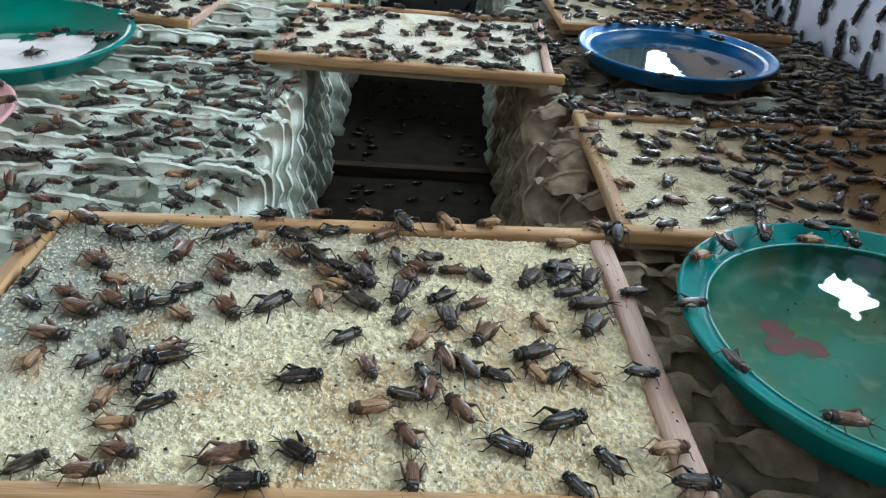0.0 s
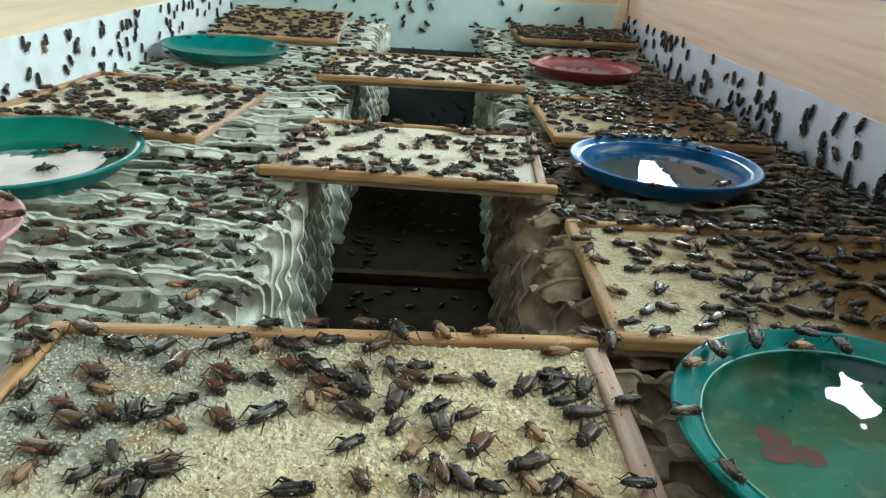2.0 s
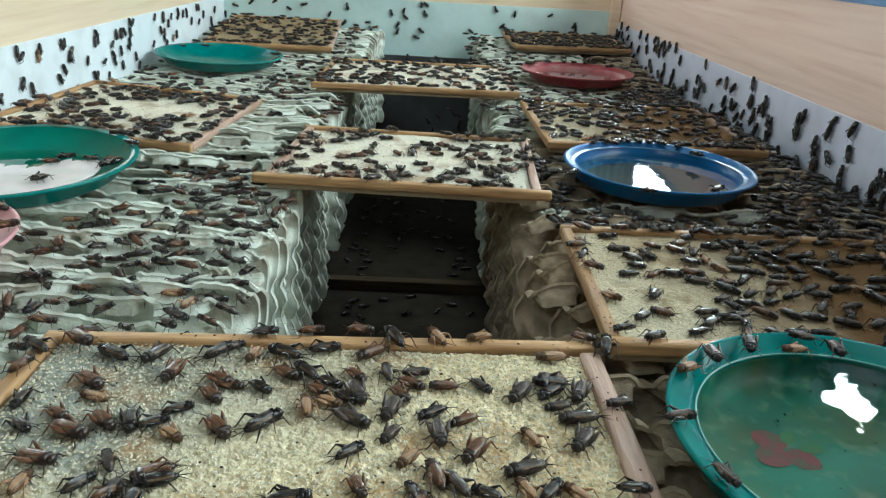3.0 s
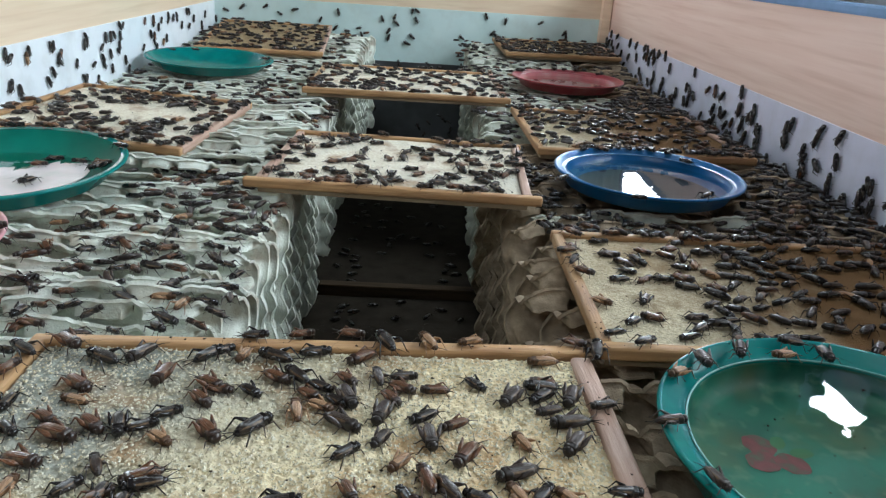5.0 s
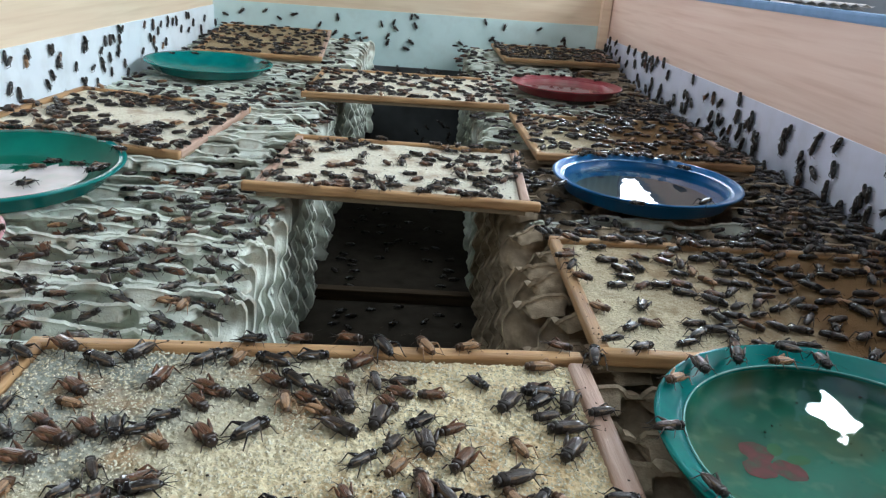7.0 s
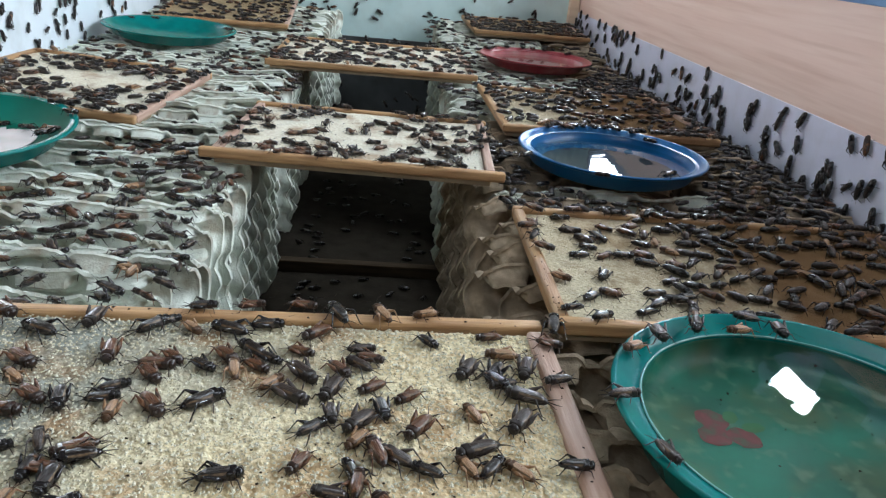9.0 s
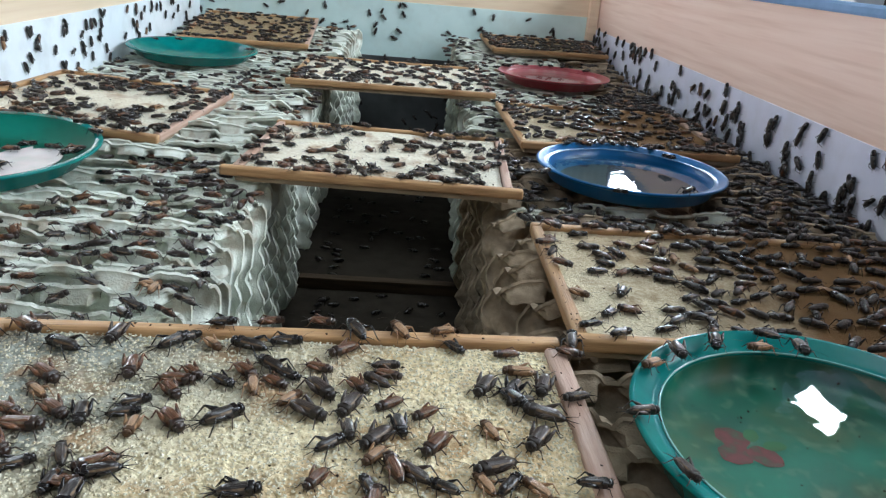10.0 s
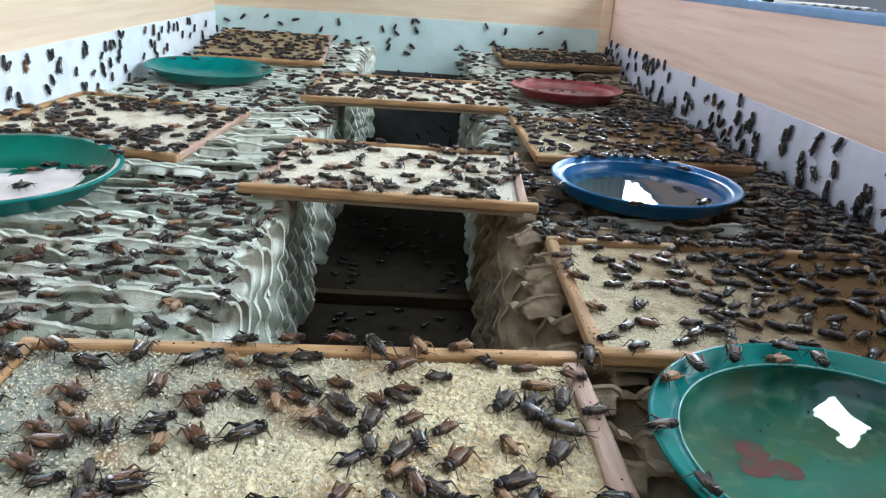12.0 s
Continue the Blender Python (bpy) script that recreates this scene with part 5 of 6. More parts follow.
# ---- what moves ----
def motions():
    """The crickets that walk during the clip."""
    walk(walker_1, [(0, pose(-0.1095, -0.0320, 0.0222, 0, 0, -121)), (1, pose(-0.1075, -0.0360, 0.0222, 0, 0, -121)), (2, pose(-0.1095, -0.0370, 0.0222, 0, 0, -121)), (2.5, pose(-0.1095, -0.0360, 0.0222, 0, 0, -121)), (4.5, pose(-0.1135, -0.0300, 0.0222, 0, 0, -121)), (5, pose(-0.1145, -0.0290, 0.0222, 0, 0, -121)), (5.5, pose(-0.1155, -0.0270, 0.0222, 0, 0, -121)), (6, pose(-0.1165, -0.0270, 0.0222, 0, 0, -121)), (6.5, pose(-0.1155, -0.0250, 0.0222, 0, 0, -121)), (7, pose(-0.1155, -0.0230, 0.0222, 0, 0, -121)), (8.8, pose(-0.1090, -0.0218, 0.0222, 0, 0, -96)), (12, pose(-0.1090, -0.0218, 0.0222, 0, 0, -96))])
    walk(walker_5, [(0, pose(-0.1220, -0.0860, 0.0222, 0, 0, 162)), (1, pose(-0.1240, -0.0850, 0.0222, 0, 0, 162)), (2, pose(-0.1280, -0.0850, 0.0222, 0, 0, 162)), (2.5, pose(-0.1290, -0.0830, 0.0222, 0, 0, 162)), (4.5, pose(-0.1330, -0.0830, 0.0222, 0, 0, 162)), (5, pose(-0.1340, -0.0830, 0.0222, 0, 0, 162)), (5.5, pose(-0.1330, -0.0850, 0.0222, 0, 0, 162)), (6, pose(-0.1330, -0.0850, 0.0222, 0, 0, 162)), (6.5, pose(-0.1340, -0.0840, 0.0222, 0, 0, 162)), (7, pose(-0.1350, -0.0830, 0.0222, 0, 0, 162)), (8.8, pose(-0.1284, -0.0882, 0.0222, 0, 0, 139)), (12, pose(-0.1284, -0.0882, 0.0222, 0, 0, 139))])
    walk(walker_34, [(0, pose(-0.0015, -0.0940, 0.0222, 0, 0, 103)), (1, pose(-0.0045, -0.0850, 0.0222, 0, 0, 103)), (2, pose(-0.0045, -0.0860, 0.0222, 0, 0, 103)), (2.5, pose(-0.0045, -0.0850, 0.0222, 0, 0, 103)), (4.5, pose(-0.0035, -0.0850, 0.0222, 0, 0, 103)), (5, pose(-0.0045, -0.0850, 0.0222, 0, 0, 103)), (5.5, pose(-0.0045, -0.0860, 0.0222, 0, 0, 103)), (6, pose(-0.0065, -0.0830, 0.0222, 0, 0, 103)), (6.5, pose(-0.0115, -0.0750, 0.0222, 0, 0, 103)), (7, pose(-0.0115, -0.0720, 0.0222, 0, 0, 103)), (12, pose(-0.0115, -0.0720, 0.0222, 0, 0, 103))])
    walk(walker_45, [(0, pose(0.0195, -0.1290, 0.0222, 0, 0, 43)), (1, pose(0.0215, -0.1290, 0.0222, 0, 0, 43)), (2, pose(0.0245, -0.1250, 0.0222, 0, 0, 43)), (2.5, pose(0.0255, -0.1250, 0.0222, 0, 0, 43)), (4.5, pose(0.0275, -0.1240, 0.0222, 0, 0, 43)), (5, pose(0.0285, -0.1220, 0.0222, 0, 0, 43)), (5.5, pose(0.0335, -0.1220, 0.0222, 0, 0, 43)), (6, pose(0.0375, -0.1240, 0.0222, 0, 0, 43)), (6.5, pose(0.0385, -0.1240, 0.0222, 0, 0, 43)), (7, pose(0.0395, -0.1240, 0.0222, 0, 0, 43)), (12, pose(0.0395, -0.1240, 0.0222, 0, 0, 43))])
    walk(walker_46, [(0, pose(0.0470, -0.1090, 0.0222, 0, 0, -117)), (1, pose(0.0470, -0.1090, 0.0222, 0, 0, -117)), (2, pose(0.0470, -0.1090, 0.0222, 0, 0, -117)), (2.5, pose(0.0460, -0.1100, 0.0222, 0, 0, -117)), (4.5, pose(0.0470, -0.1090, 0.0222, 0, 0, -117)), (5, pose(0.0460, -0.1100, 0.0222, 0, 0, -117)), (5.5, pose(0.0470, -0.1100, 0.0222, 0, 0, -117)), (6, pose(0.0510, -0.1130, 0.0222, 0, 0, -117)), (6.5, pose(0.0530, -0.1110, 0.0222, 0, 0, -117)), (7, pose(0.0540, -0.1100, 0.0222, 0, 0, -117)), (8.8, pose(0.0481, -0.1119, 0.0222, 0, 0, -81)), (12, pose(0.0481, -0.1119, 0.0222, 0, 0, -81))])
    walk(walker_47, [(0, pose(0.0640, -0.0430, 0.0222, 0, 0, 7)), (1, pose(0.0630, -0.0440, 0.0222, 0, 0, 7)), (2, pose(0.0610, -0.0430, 0.0222, 0, 0, 7)), (2.5, pose(0.0610, -0.0430, 0.0222, 0, 0, 7)), (4.5, pose(0.0600, -0.0420, 0.0222, 0, 0, 7)), (5, pose(0.0590, -0.0430, 0.0222, 0, 0, 7)), (5.5, pose(0.0590, -0.0430, 0.0222, 0, 0, 7)), (6, pose(0.0590, -0.0430, 0.0222, 0, 0, 7)), (6.5, pose(0.0590, -0.0430, 0.0222, 0, 0, 7)), (7, pose(0.0600, -0.0430, 0.0222, 0, 0, 7)), (10, pose(0.0667, -0.0424, 0.0222, 0, 0, 7)), (11, pose(0.0902, -0.0364, 0.0222, 0, 0, 7)), (12, pose(0.0883, -0.0357, 0.0222, 0, 0, 7))])
    walk(walker_61, [(0, pose(0.0955, -0.0620, 0.0222, 0, 0, -48)), (1, pose(0.0975, -0.0610, 0.0222, 0, 0, -48)), (2, pose(0.1015, -0.0570, 0.0222, 0, 0, -48)), (2.5, pose(0.1015, -0.0570, 0.0222, 0, 0, -48)), (4.5, pose(0.1055, -0.0530, 0.0222, 0, 0, -48)), (5, pose(0.1045, -0.0500, 0.0222, 0, 0, -48)), (5.5, pose(0.1065, -0.0480, 0.0222, 0, 0, -48)), (6, pose(0.1065, -0.0490, 0.0222, 0, 0, -48)), (6.5, pose(0.1075, -0.0470, 0.0222, 0, 0, -48)), (7, pose(0.1085, -0.0410, 0.0222, 0, 0, -48)), (9, pose(0.1048, -0.0304, 0.0222, 0, 0, -48)), (10, pose(0.1115, -0.0156, 0.0222, 0, 0, -48)), (11, pose(0.1169, -0.0212, 0.0222, 0, 0, -48)), (12, pose(0.1211, -0.0148, 0.0222, 0, 0, -48))])
    walk(walker_84, [(0, pose(0.1825, 0.0045, 0.0260, 0, 0, -21)), (1, pose(0.1785, 0.0055, 0.0260, 0, 0, -21)), (2, pose(0.1795, 0.0065, 0.0260, 0, 0, -21)), (2.5, pose(0.1795, 0.0065, 0.0260, 0, 0, -21)), (4.5, pose(0.1795, 0.0065, 0.0260, 0, 0, -21)), (5, pose(0.1795, 0.0055, 0.0260, 0, 0, -21)), (5.5, pose(0.1795, 0.0065, 0.0260, 0, 0, -21)), (6, pose(0.1785, 0.0105, 0.0260, 0, 0, -21)), (6.5, pose(0.1775, 0.0085, 0.0260, 0, 0, -21)), (7, pose(0.1715, 0.0075, 0.0260, 0, 0, -21)), (9, pose(0.1855, -0.0308, 0.0260, 0, 0, -21)), (10, pose(0.1890, -0.0201, 0.0260, 0, 0, -21)), (11, pose(0.1742, -0.0313, 0.0260, 0, 0, -21)), (12, pose(0.1770, -0.0330, 0.0260, 0, 0, -21))])
    walk(walker_89, [(0, pose(0.1870, -0.0770, 0.0260, 0, 0, -164)), (1, pose(0.1870, -0.0790, 0.0260, 0, 0, -164)), (2, pose(0.1870, -0.0770, 0.0260, 0, 0, -164)), (2.5, pose(0.1860, -0.0760, 0.0260, 0, 0, -164)), (4.5, pose(0.1820, -0.0730, 0.0260, 0, 0, -164)), (5, pose(0.1810, -0.0730, 0.0260, 0, 0, -164)), (5.5, pose(0.1810, -0.0740, 0.0260, 0, 0, -164)), (6, pose(0.1810, -0.0740, 0.0260, 0, 0, -164)), (6.5, pose(0.1810, -0.0740, 0.0260, 0, 0, -164)), (7, pose(0.1810, -0.0740, 0.0260, 0, 0, -164)), (12, pose(0.1810, -0.0740, 0.0260, 0, 0, -164))])
    walk(walker_26, [(0, pose(-0.0480, -0.0320, 0.0222, 0, 0, -106)), (1, pose(-0.0480, -0.0300, 0.0222, 0, 0, -106)), (2, pose(-0.0480, -0.0290, 0.0222, 0, 0, -106)), (2.5, pose(-0.0480, -0.0290, 0.0222, 0, 0, -106)), (4.5, pose(-0.0480, -0.0260, 0.0222, 0, 0, -106)), (5, pose(-0.0490, -0.0250, 0.0222, 0, 0, -106)), (5.5, pose(-0.0510, -0.0240, 0.0222, 0, 0, -106)), (6, pose(-0.0510, -0.0240, 0.0222, 0, 0, -106)), (6.5, pose(-0.0500, -0.0210, 0.0222, 0, 0, -106)), (7, pose(-0.0510, -0.0250, 0.0222, 0, 0, -106)), (8.8, pose(-0.0459, -0.0276, 0.0222, 0, 0, -45)), (12, pose(-0.0459, -0.0276, 0.0222, 0, 0, -45))])
    walk(walker_38, [(0, pose(0.0295, -0.0210, 0.0222, 0, 0, -140)), (1, pose(0.0295, -0.0220, 0.0222, 0, 0, -140)), (2, pose(0.0295, -0.0220, 0.0222, 0, 0, -140)), (2.5, pose(0.0285, -0.0220, 0.0222, 0, 0, -140)), (4.5, pose(0.0295, -0.0230, 0.0222, 0, 0, -140)), (5, pose(0.0285, -0.0230, 0.0222, 0, 0, -140)), (5.5, pose(0.0285, -0.0240, 0.0222, 0, 0, -140)), (6, pose(0.0285, -0.0240, 0.0222, 0, 0, -140)), (6.5, pose(0.0275, -0.0230, 0.0222, 0, 0, -140)), (7, pose(0.0285, -0.0240, 0.0222, 0, 0, -140)), (10, pose(0.0374, -0.0273, 0.0222, 0, 0, -140)), (11, pose(0.0629, -0.0272, 0.0222, 0, 0, -140)), (12, pose(0.0626, -0.0234, 0.0222, 0, 0, -140))])
    walk(walker_18, [(0, pose(-0.1340, -0.1395, 0.0222, 0, 0, -12)), (1, pose(-0.1340, -0.1415, 0.0222, 0, 0, -12)), (2, pose(-0.1340, -0.1405, 0.0222, 0, 0, -12)), (2.5, pose(-0.1340, -0.1405, 0.0222, 0, 0, -12)), (4.5, pose(-0.1340, -0.1405, 0.0222, 0, 0, -12)), (5, pose(-0.1350, -0.1395, 0.0222, 0, 0, -12)), (5.5, pose(-0.1350, -0.1405, 0.0222, 0, 0, -12)), (6, pose(-0.1380, -0.1365, 0.0222, 0, 0, -12)), (6.5, pose(-0.1380, -0.1345, 0.0222, 0, 0, -12)), (7, pose(-0.1380, -0.1345, 0.0222, 0, 0, -12)), (8.8, pose(-0.1243, -0.1395, 0.0222, 0, 0, -34)), (12, pose(-0.1243, -0.1395, 0.0222, 0, 0, -34))])
    walk(walker_0, [(0, pose(-0.1370, -0.0350, 0.0222, 0, 0, 153)), (7, pose(-0.1370, -0.0350, 0.0222, 0, 0, 153)), (8.6, pose(-0.1359, -0.0380, 0.0222, 0, 0, 156)), (12, pose(-0.1359, -0.0380, 0.0222, 0, 0, 156))])
    walk(walker_2, [(0, pose(-0.0925, -0.0540, 0.0222, 0, 0, -101)), (7.24, pose(-0.0925, -0.0540, 0.0222, 0, 0, -101)), (8.96, pose(-0.0856, -0.0612, 0.0222, 0, 0, -83)), (12, pose(-0.0856, -0.0612, 0.0222, 0, 0, -83))])
    walk(walker_4, [(0, pose(-0.1370, -0.0680, 0.0222, 0, 0, -39)), (7.48, pose(-0.1370, -0.0680, 0.0222, 0, 0, -39)), (8.72, pose(-0.1295, -0.0727, 0.0222, 0, 0, -38)), (12, pose(-0.1295, -0.0727, 0.0222, 0, 0, -38))])
    walk(walker_7, [(0, pose(-0.1410, -0.1015, 0.0222, 0, 0, -35)), (7.54, pose(-0.1410, -0.1015, 0.0222, 0, 0, -35)), (8.66, pose(-0.1335, -0.1071, 0.0222, 0, 0, -28)), (12, pose(-0.1335, -0.1071, 0.0222, 0, 0, -28))])
    walk(walker_8, [(0, pose(-0.1275, -0.1170, 0.0222, 0, 0, -22)), (7.36, pose(-0.1275, -0.1170, 0.0222, 0, 0, -22)), (8.84, pose(-0.1202, -0.1212, 0.0222, 0, 0, 0)), (12, pose(-0.1202, -0.1212, 0.0222, 0, 0, 0))])
    walk(walker_10, [(0, pose(-0.1135, -0.1070, 0.0222, 0, 0, -43)), (7, pose(-0.1135, -0.1070, 0.0222, 0, 0, -43)), (8.6, pose(-0.1099, -0.1064, 0.0222, 0, 0, -39)), (12, pose(-0.1099, -0.1064, 0.0222, 0, 0, -39))])
    walk(walker_11, [(0, pose(-0.0995, -0.1065, 0.0222, 0, 0, -73)), (7.42, pose(-0.0995, -0.1065, 0.0222, 0, 0, -73)), (8.78, pose(-0.0953, -0.1090, 0.0222, 0, 0, -77)), (12, pose(-0.0953, -0.1090, 0.0222, 0, 0, -77))])
    walk(walker_12, [(0, pose(-0.0860, -0.1050, 0.0222, 0, 0, 30)), (7.24, pose(-0.0860, -0.1050, 0.0222, 0, 0, 30)), (8.96, pose(-0.0713, -0.0939, 0.0222, 0, 0, 30)), (12, pose(-0.0713, -0.0939, 0.0222, 0, 0, 30))])
    walk(walker_13, [(0, pose(-0.0765, -0.0915, 0.0222, 0, 0, 28)), (7.06, pose(-0.0765, -0.0915, 0.0222, 0, 0, 28)), (9.14, pose(-0.0736, -0.1050, 0.0222, 0, 0, 17)), (12, pose(-0.0736, -0.1050, 0.0222, 0, 0, 17))])
    walk(walker_14, [(0, pose(-0.0615, -0.0780, 0.0222, 0, 0, -47)), (7.48, pose(-0.0615, -0.0780, 0.0222, 0, 0, -47)), (8.72, pose(-0.0558, -0.0825, 0.0222, 0, 0, -50)), (12, pose(-0.0558, -0.0825, 0.0222, 0, 0, -50))])
    walk(walker_15, [(0, pose(-0.0600, -0.0610, 0.0222, 0, 0, -31)), (7.3, pose(-0.0600, -0.0610, 0.0222, 0, 0, -31)), (8.9, pose(-0.0549, -0.0713, 0.0222, 0, 0, -5)), (12, pose(-0.0549, -0.0713, 0.0222, 0, 0, -5))])
    walk(walker_16, [(0, pose(-0.0730, -0.1165, 0.0222, 0, 0, -37)), (7.12, pose(-0.0730, -0.1165, 0.0222, 0, 0, -37)), (9.08, pose(-0.0661, -0.1176, 0.0222, 0, 0, -90)), (12, pose(-0.0661, -0.1176, 0.0222, 0, 0, -90))])
    walk(walker_17, [(0, pose(-0.0490, -0.1100, 0.0222, 0, 0, -51)), (7.54, pose(-0.0490, -0.1100, 0.0222, 0, 0, -51)), (8.66, pose(-0.0463, -0.1121, 0.0222, 0, 0, -51)), (12, pose(-0.0463, -0.1121, 0.0222, 0, 0, -51))])
    walk(walker_19, [(0, pose(-0.0985, -0.1395, 0.0222, 0, 0, 118)), (7.18, pose(-0.0985, -0.1395, 0.0222, 0, 0, 118)), (9.02, pose(-0.0918, -0.1413, 0.0222, 0, 0, 112)), (12, pose(-0.0918, -0.1413, 0.0222, 0, 0, 112))])
    walk(walker_22, [(0, pose(-0.1050, -0.1570, 0.0222, 0, 0, 53)), (7.24, pose(-0.1050, -0.1570, 0.0222, 0, 0, 53)), (8.96, pose(-0.1087, -0.1498, 0.0222, 0, 0, 31)), (12, pose(-0.1087, -0.1498, 0.0222, 0, 0, 31))])
    walk(walker_23, [(0, pose(-0.0880, -0.1630, 0.0222, 0, 0, 45)), (7.06, pose(-0.0880, -0.1630, 0.0222, 0, 0, 45)), (9.14, pose(-0.0809, -0.1621, 0.0222, 0, 0, 0)), (12, pose(-0.0809, -0.1621, 0.0222, 0, 0, 0))])
    walk(walker_27, [(0, pose(-0.0285, -0.0255, 0.0222, 0, 0, 156)), (7.54, pose(-0.0285, -0.0255, 0.0222, 0, 0, 156)), (8.66, pose(-0.0242, -0.0270, 0.0222, 0, 0, 160)), (12, pose(-0.0242, -0.0270, 0.0222, 0, 0, 160))])
    walk(walker_28, [(0, pose(-0.0010, -0.0170, 0.0222, 0, 0, 15)), (7.36, pose(-0.0010, -0.0170, 0.0222, 0, 0, 15)), (8.84, pose(0.0005, -0.0185, 0.0222, 0, 0, 9)), (12, pose(0.0005, -0.0185, 0.0222, 0, 0, 9))])
    walk(walker_29, [(0, pose(-0.0215, -0.0510, 0.0222, 0, 0, -32)), (7.18, pose(-0.0215, -0.0510, 0.0222, 0, 0, -32)), (9.02, pose(-0.0180, -0.0587, 0.0222, 0, 0, -45)), (12, pose(-0.0180, -0.0587, 0.0222, 0, 0, -45))])
    walk(walker_30, [(0, pose(-0.0105, -0.0470, 0.0222, 0, 0, 133)), (7, pose(-0.0105, -0.0470, 0.0222, 0, 0, 133)), (8.6, pose(-0.0053, -0.0497, 0.0222, 0, 0, 139)), (12, pose(-0.0053, -0.0497, 0.0222, 0, 0, 139))])
    walk(walker_31, [(0, pose(-0.0345, -0.0670, 0.0222, 0, 0, -38)), (7.42, pose(-0.0345, -0.0670, 0.0222, 0, 0, -38)), (8.78, pose(-0.0294, -0.0697, 0.0222, 0, 0, -32)), (12, pose(-0.0294, -0.0697, 0.0222, 0, 0, -32))])
    walk(walker_32, [(0, pose(-0.0535, -0.0660, 0.0222, 0, 0, -10)), (7.24, pose(-0.0535, -0.0660, 0.0222, 0, 0, -10)), (8.96, pose(-0.0487, -0.0622, 0.0222, 0, 0, -43)), (12, pose(-0.0487, -0.0622, 0.0222, 0, 0, -43))])
    walk(walker_33, [(0, pose(-0.0250, -0.1020, 0.0222, 0, 0, 48)), (7.06, pose(-0.0250, -0.1020, 0.0222, 0, 0, 48)), (9.14, pose(-0.0205, -0.1047, 0.0222, 0, 0, 38)), (12, pose(-0.0205, -0.1047, 0.0222, 0, 0, 38))])
    walk(walker_37, [(0, pose(0.0225, -0.0490, 0.0222, 0, 0, -43)), (7.54, pose(0.0225, -0.0490, 0.0222, 0, 0, -43)), (8.66, pose(0.0254, -0.0496, 0.0222, 0, 0, -20)), (12, pose(0.0254, -0.0496, 0.0222, 0, 0, -20))])
    walk(walker_39, [(0, pose(0.0415, -0.0440, 0.0222, 0, 0, 104)), (7.18, pose(0.0415, -0.0440, 0.0222, 0, 0, 104)), (9.02, pose(0.0602, -0.0608, 0.0222, 0, 0, 143)), (12, pose(0.0602, -0.0608, 0.0222, 0, 0, 143))])
    walk(walker_40, [(0, pose(0.0245, -0.0710, 0.0222, 0, 0, -67)), (7, pose(0.0245, -0.0710, 0.0222, 0, 0, -67)), (8.6, pose(0.0290, -0.0749, 0.0222, 0, 0, -49)), (12, pose(0.0290, -0.0749, 0.0222, 0, 0, -49))])
    walk(walker_41, [(0, pose(0.0185, -0.0745, 0.0222, 0, 0, -40)), (7.42, pose(0.0185, -0.0745, 0.0222, 0, 0, -40)), (8.78, pose(0.0252, -0.0967, 0.0222, 0, 0, -30)), (12, pose(0.0252, -0.0967, 0.0222, 0, 0, -30))])
    walk(walker_42, [(0, pose(0.0095, -0.0800, 0.0222, 0, 0, -28)), (7.24, pose(0.0095, -0.0800, 0.0222, 0, 0, -28)), (8.96, pose(0.0120, -0.0839, 0.0222, 0, 0, 52)), (12, pose(0.0120, -0.0839, 0.0222, 0, 0, 52))])
    walk(walker_44, [(0, pose(0.0455, -0.0865, 0.0222, 0, 0, -106)), (7.48, pose(0.0455, -0.0865, 0.0222, 0, 0, -106)), (8.72, pose(0.0459, -0.0902, 0.0222, 0, 0, -111)), (12, pose(0.0459, -0.0902, 0.0222, 0, 0, -111))])
    walk(walker_48, [(0, pose(0.0580, -0.0570, 0.0222, 0, 0, -29)), (7.36, pose(0.0580, -0.0570, 0.0222, 0, 0, -29)), (8.84, pose(0.0502, -0.0680, 0.0222, 0, 0, -49)), (12, pose(0.0502, -0.0680, 0.0222, 0, 0, -49))])
    walk(walker_49, [(0, pose(0.0515, -0.0690, 0.0222, 0, 0, -55)), (7.18, pose(0.0515, -0.0690, 0.0222, 0, 0, -55)), (9.02, pose(0.0682, -0.0537, 0.0222, 0, 0, -18)), (12, pose(0.0682, -0.0537, 0.0222, 0, 0, -18))])
    walk(walker_50, [(0, pose(0.0700, -0.0880, 0.0222, 0, 0, -146)), (7, pose(0.0700, -0.0880, 0.0222, 0, 0, -146)), (8.6, pose(0.0758, -0.1065, 0.0222, 0, 0, -76)), (12, pose(0.0758, -0.1065, 0.0222, 0, 0, -76))])
    walk(walker_51, [(0, pose(0.0745, -0.1085, 0.0222, 0, 0, -83)), (7.42, pose(0.0745, -0.1085, 0.0222, 0, 0, -83)), (8.78, pose(0.0626, -0.1193, 0.0222, 0, 0, -129)), (12, pose(0.0626, -0.1193, 0.0222, 0, 0, -129))])
    walk(walker_52, [(0, pose(0.0570, -0.1305, 0.0222, 0, 0, -126)), (7.24, pose(0.0570, -0.1305, 0.0222, 0, 0, -126)), (8.96, pose(0.0625, -0.1337, 0.0222, 0, 0, -126)), (12, pose(0.0625, -0.1337, 0.0222, 0, 0, -126))])
    walk(walker_53, [(0, pose(0.0720, -0.1425, 0.0222, 0, 0, 109)), (7.06, pose(0.0720, -0.1425, 0.0222, 0, 0, 109)), (9.14, pose(0.0731, -0.1420, 0.0222, 0, 0, 111)), (12, pose(0.0731, -0.1420, 0.0222, 0, 0, 111))])
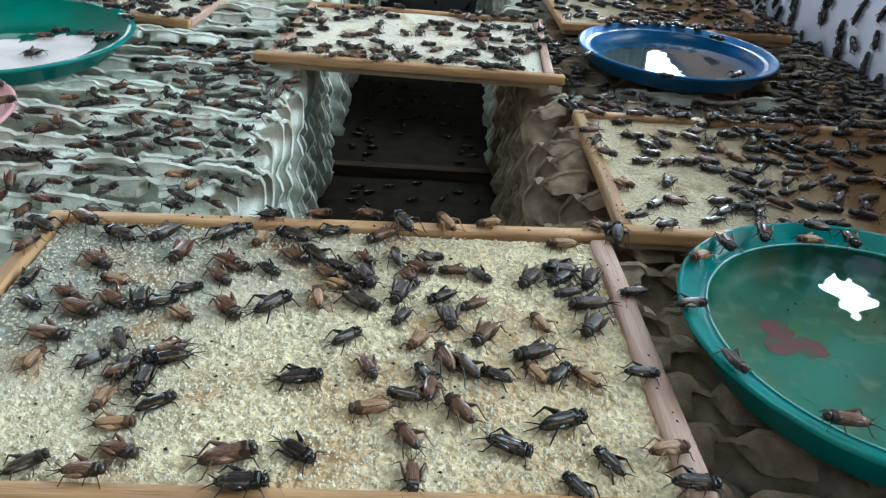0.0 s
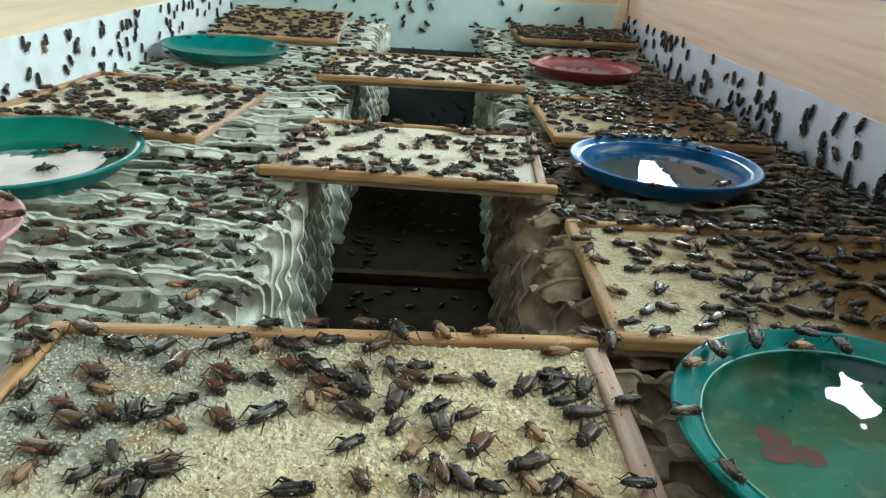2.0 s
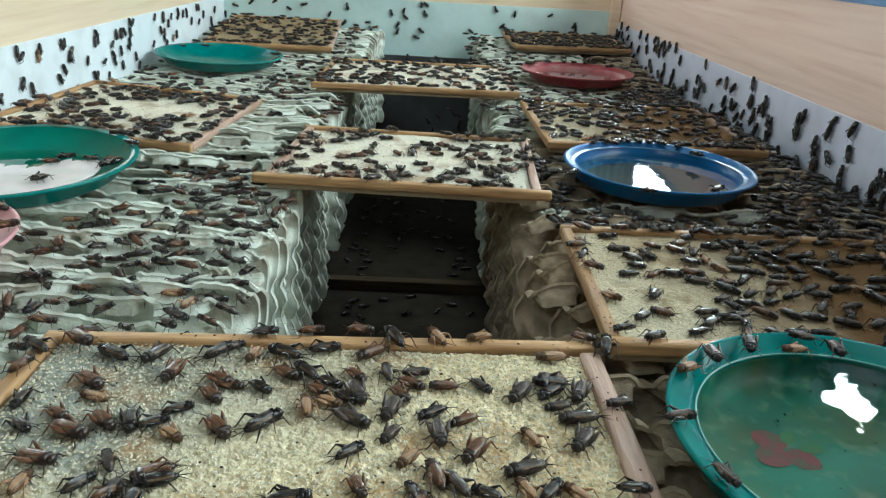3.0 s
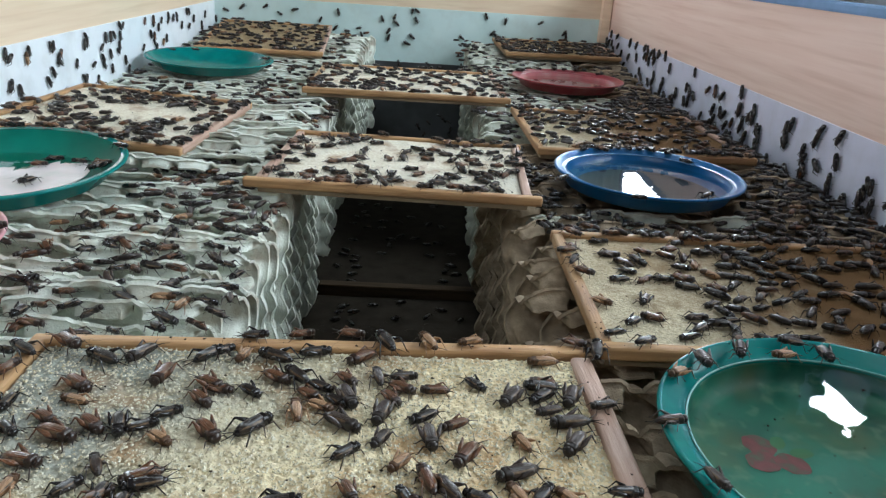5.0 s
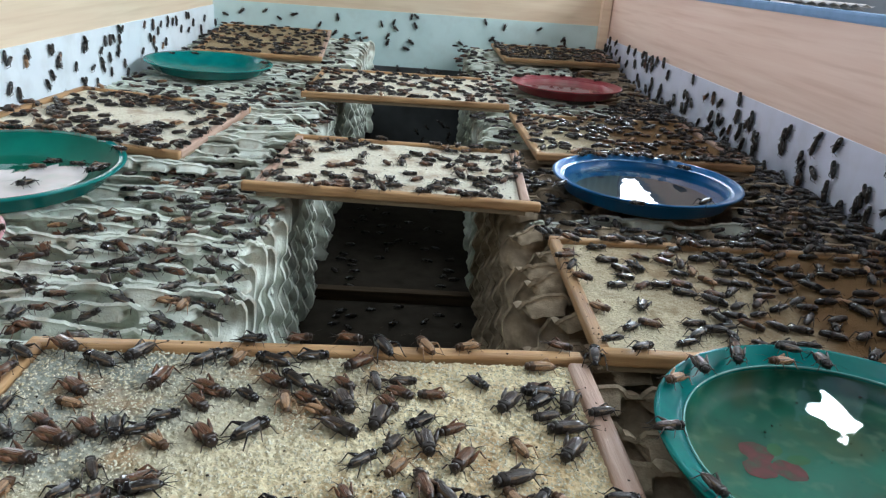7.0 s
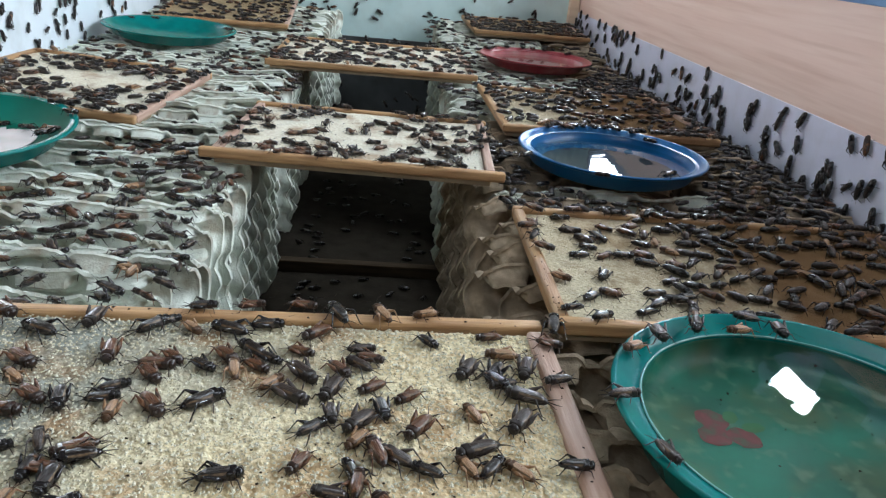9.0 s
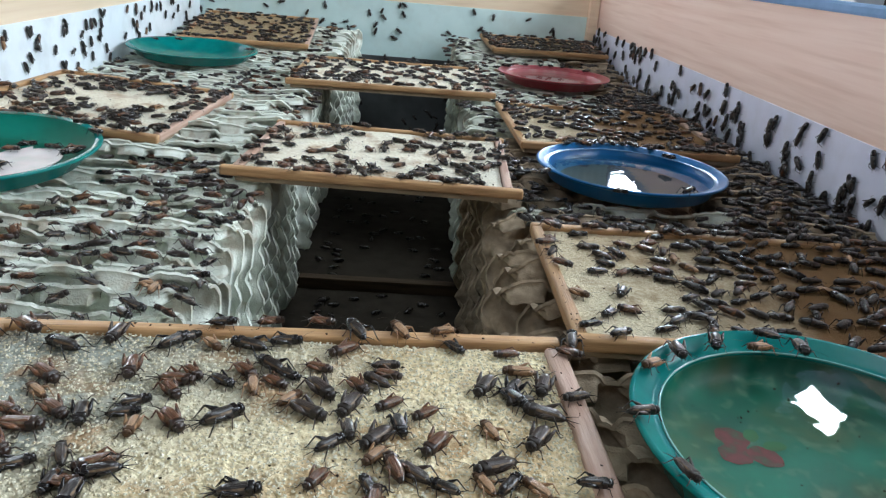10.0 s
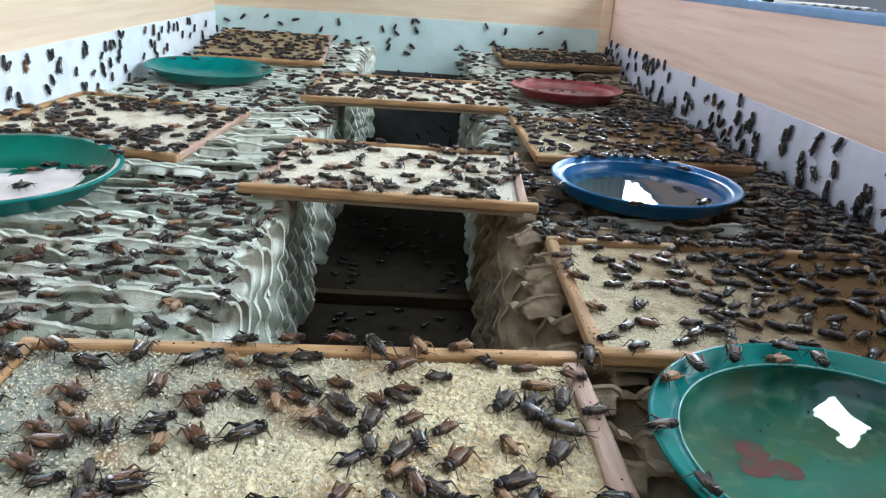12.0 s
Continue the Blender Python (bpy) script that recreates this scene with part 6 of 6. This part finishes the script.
    walk(walker_55, [(0, pose(0.0330, -0.1545, 0.0222, 0, 0, -65)), (7.3, pose(0.0330, -0.1545, 0.0222, 0, 0, -65)), (8.9, pose(0.0347, -0.1535, 0.0222, 0, 0, -119)), (12, pose(0.0347, -0.1535, 0.0222, 0, 0, -119))])
    walk(walker_56, [(0, pose(0.0770, -0.0580, 0.0222, 0, 0, 180)), (7.12, pose(0.0770, -0.0580, 0.0222, 0, 0, 180)), (9.08, pose(0.0689, -0.0857, 0.0222, 0, 0, 216)), (12, pose(0.0689, -0.0857, 0.0222, 0, 0, 216))])
    walk(walker_58, [(0, pose(0.1515, -0.0180, 0.0222, 0, 0, -175)), (7.36, pose(0.1515, -0.0180, 0.0222, 0, 0, -175)), (8.84, pose(0.1502, -0.0432, 0.0222, 0, 0, -183)), (12, pose(0.1502, -0.0432, 0.0222, 0, 0, -183))])
    walk(walker_59, [(0, pose(0.1480, -0.0435, 0.0222, 0, 0, 169)), (7.18, pose(0.1480, -0.0435, 0.0222, 0, 0, 169)), (9.02, pose(0.1449, -0.0207, 0.0222, 0, 0, 188)), (12, pose(0.1449, -0.0207, 0.0222, 0, 0, 188))])
    walk(walker_60, [(0, pose(0.1450, -0.0500, 0.0222, 0, 0, 175)), (7, pose(0.1450, -0.0500, 0.0222, 0, 0, 175)), (8.6, pose(0.1438, -0.0645, 0.0222, 0, 0, 240)), (12, pose(0.1438, -0.0645, 0.0222, 0, 0, 240))])
    walk(walker_62, [(0, pose(0.1250, -0.0640, 0.0222, 0, 0, -122)), (7.24, pose(0.1250, -0.0640, 0.0222, 0, 0, -122)), (8.96, pose(0.1265, -0.0632, 0.0222, 0, 0, -118)), (12, pose(0.1265, -0.0632, 0.0222, 0, 0, -118))])
    walk(walker_63, [(0, pose(0.1445, -0.0615, 0.0222, 0, 0, -135)), (7.06, pose(0.1445, -0.0615, 0.0222, 0, 0, -135)), (9.14, pose(0.1446, -0.0741, 0.0222, 0, 0, -51)), (12, pose(0.1446, -0.0741, 0.0222, 0, 0, -51))])
    walk(walker_65, [(0, pose(0.1635, -0.0615, 0.0222, 0, 0, -112)), (7.3, pose(0.1635, -0.0615, 0.0222, 0, 0, -112)), (8.9, pose(0.1641, -0.0594, 0.0222, 0, 0, -108)), (12, pose(0.1641, -0.0594, 0.0222, 0, 0, -108))])
    walk(walker_66, [(0, pose(0.1570, -0.0885, 0.0222, 0, 0, -170)), (7.12, pose(0.1570, -0.0885, 0.0222, 0, 0, -170)), (9.08, pose(0.1585, -0.0888, 0.0222, 0, 0, -204)), (12, pose(0.1585, -0.0888, 0.0222, 0, 0, -204))])
    walk(walker_67, [(0, pose(0.1565, -0.1100, 0.0222, 0, 0, -124)), (7.54, pose(0.1565, -0.1100, 0.0222, 0, 0, -124)), (8.66, pose(0.1520, -0.1143, 0.0222, 0, 0, -124)), (12, pose(0.1520, -0.1143, 0.0222, 0, 0, -124))])
    walk(walker_68, [(0, pose(0.0885, -0.0940, 0.0222, 0, 0, -150)), (7.36, pose(0.0885, -0.0940, 0.0222, 0, 0, -150)), (8.84, pose(0.0895, -0.0937, 0.0222, 0, 0, -143)), (12, pose(0.0895, -0.0937, 0.0222, 0, 0, -143))])
    walk(walker_69, [(0, pose(0.1265, -0.1075, 0.0222, 0, 0, 115)), (7.18, pose(0.1265, -0.1075, 0.0222, 0, 0, 115)), (9.02, pose(0.1259, -0.1062, 0.0222, 0, 0, 114)), (12, pose(0.1259, -0.1062, 0.0222, 0, 0, 114))])
    walk(walker_70, [(0, pose(0.0935, -0.1230, 0.0222, 0, 0, -121)), (7, pose(0.0935, -0.1230, 0.0222, 0, 0, -121)), (8.6, pose(0.0948, -0.1227, 0.0222, 0, 0, -124)), (12, pose(0.0948, -0.1227, 0.0222, 0, 0, -124))])
    walk(walker_71, [(0, pose(0.1195, -0.1370, 0.0222, 0, 0, -158)), (7.42, pose(0.1195, -0.1370, 0.0222, 0, 0, -158)), (8.78, pose(0.1246, -0.1398, 0.0222, 0, 0, -156)), (12, pose(0.1246, -0.1398, 0.0222, 0, 0, -156))])
    walk(walker_72, [(0, pose(0.0825, -0.1490, 0.0222, 0, 0, 126)), (7.24, pose(0.0825, -0.1490, 0.0222, 0, 0, 126)), (8.96, pose(0.0825, -0.1455, 0.0222, 0, 0, 141)), (12, pose(0.0825, -0.1455, 0.0222, 0, 0, 141))])
    rng = random.Random(77)
    for ob in wanderers:
        at, size = ob.matrix_basis.copy(), ob.scale.copy()
        yaw = math.degrees(at.to_euler().z)
        x, y, z = at.translation
        start, span, far, bend = rng.uniform(0, 8), rng.uniform(1.0, 3.0), rng.uniform(0.006, 0.016), rng.uniform(-25, 25)
        a = radians(yaw + bend / 2)
        rows = [(0, pose(x, y, z, 0, 0, yaw)), (start + 0.1, pose(x, y, z, 0, 0, yaw)), (start + span, pose(x + far * math.cos(a), y + far * math.sin(a), z, 0, 0, yaw + bend)), (12.0, pose(x + far * math.cos(a), y + far * math.sin(a), z, 0, 0, yaw + bend))]
        walk(ob, rows)


motions()
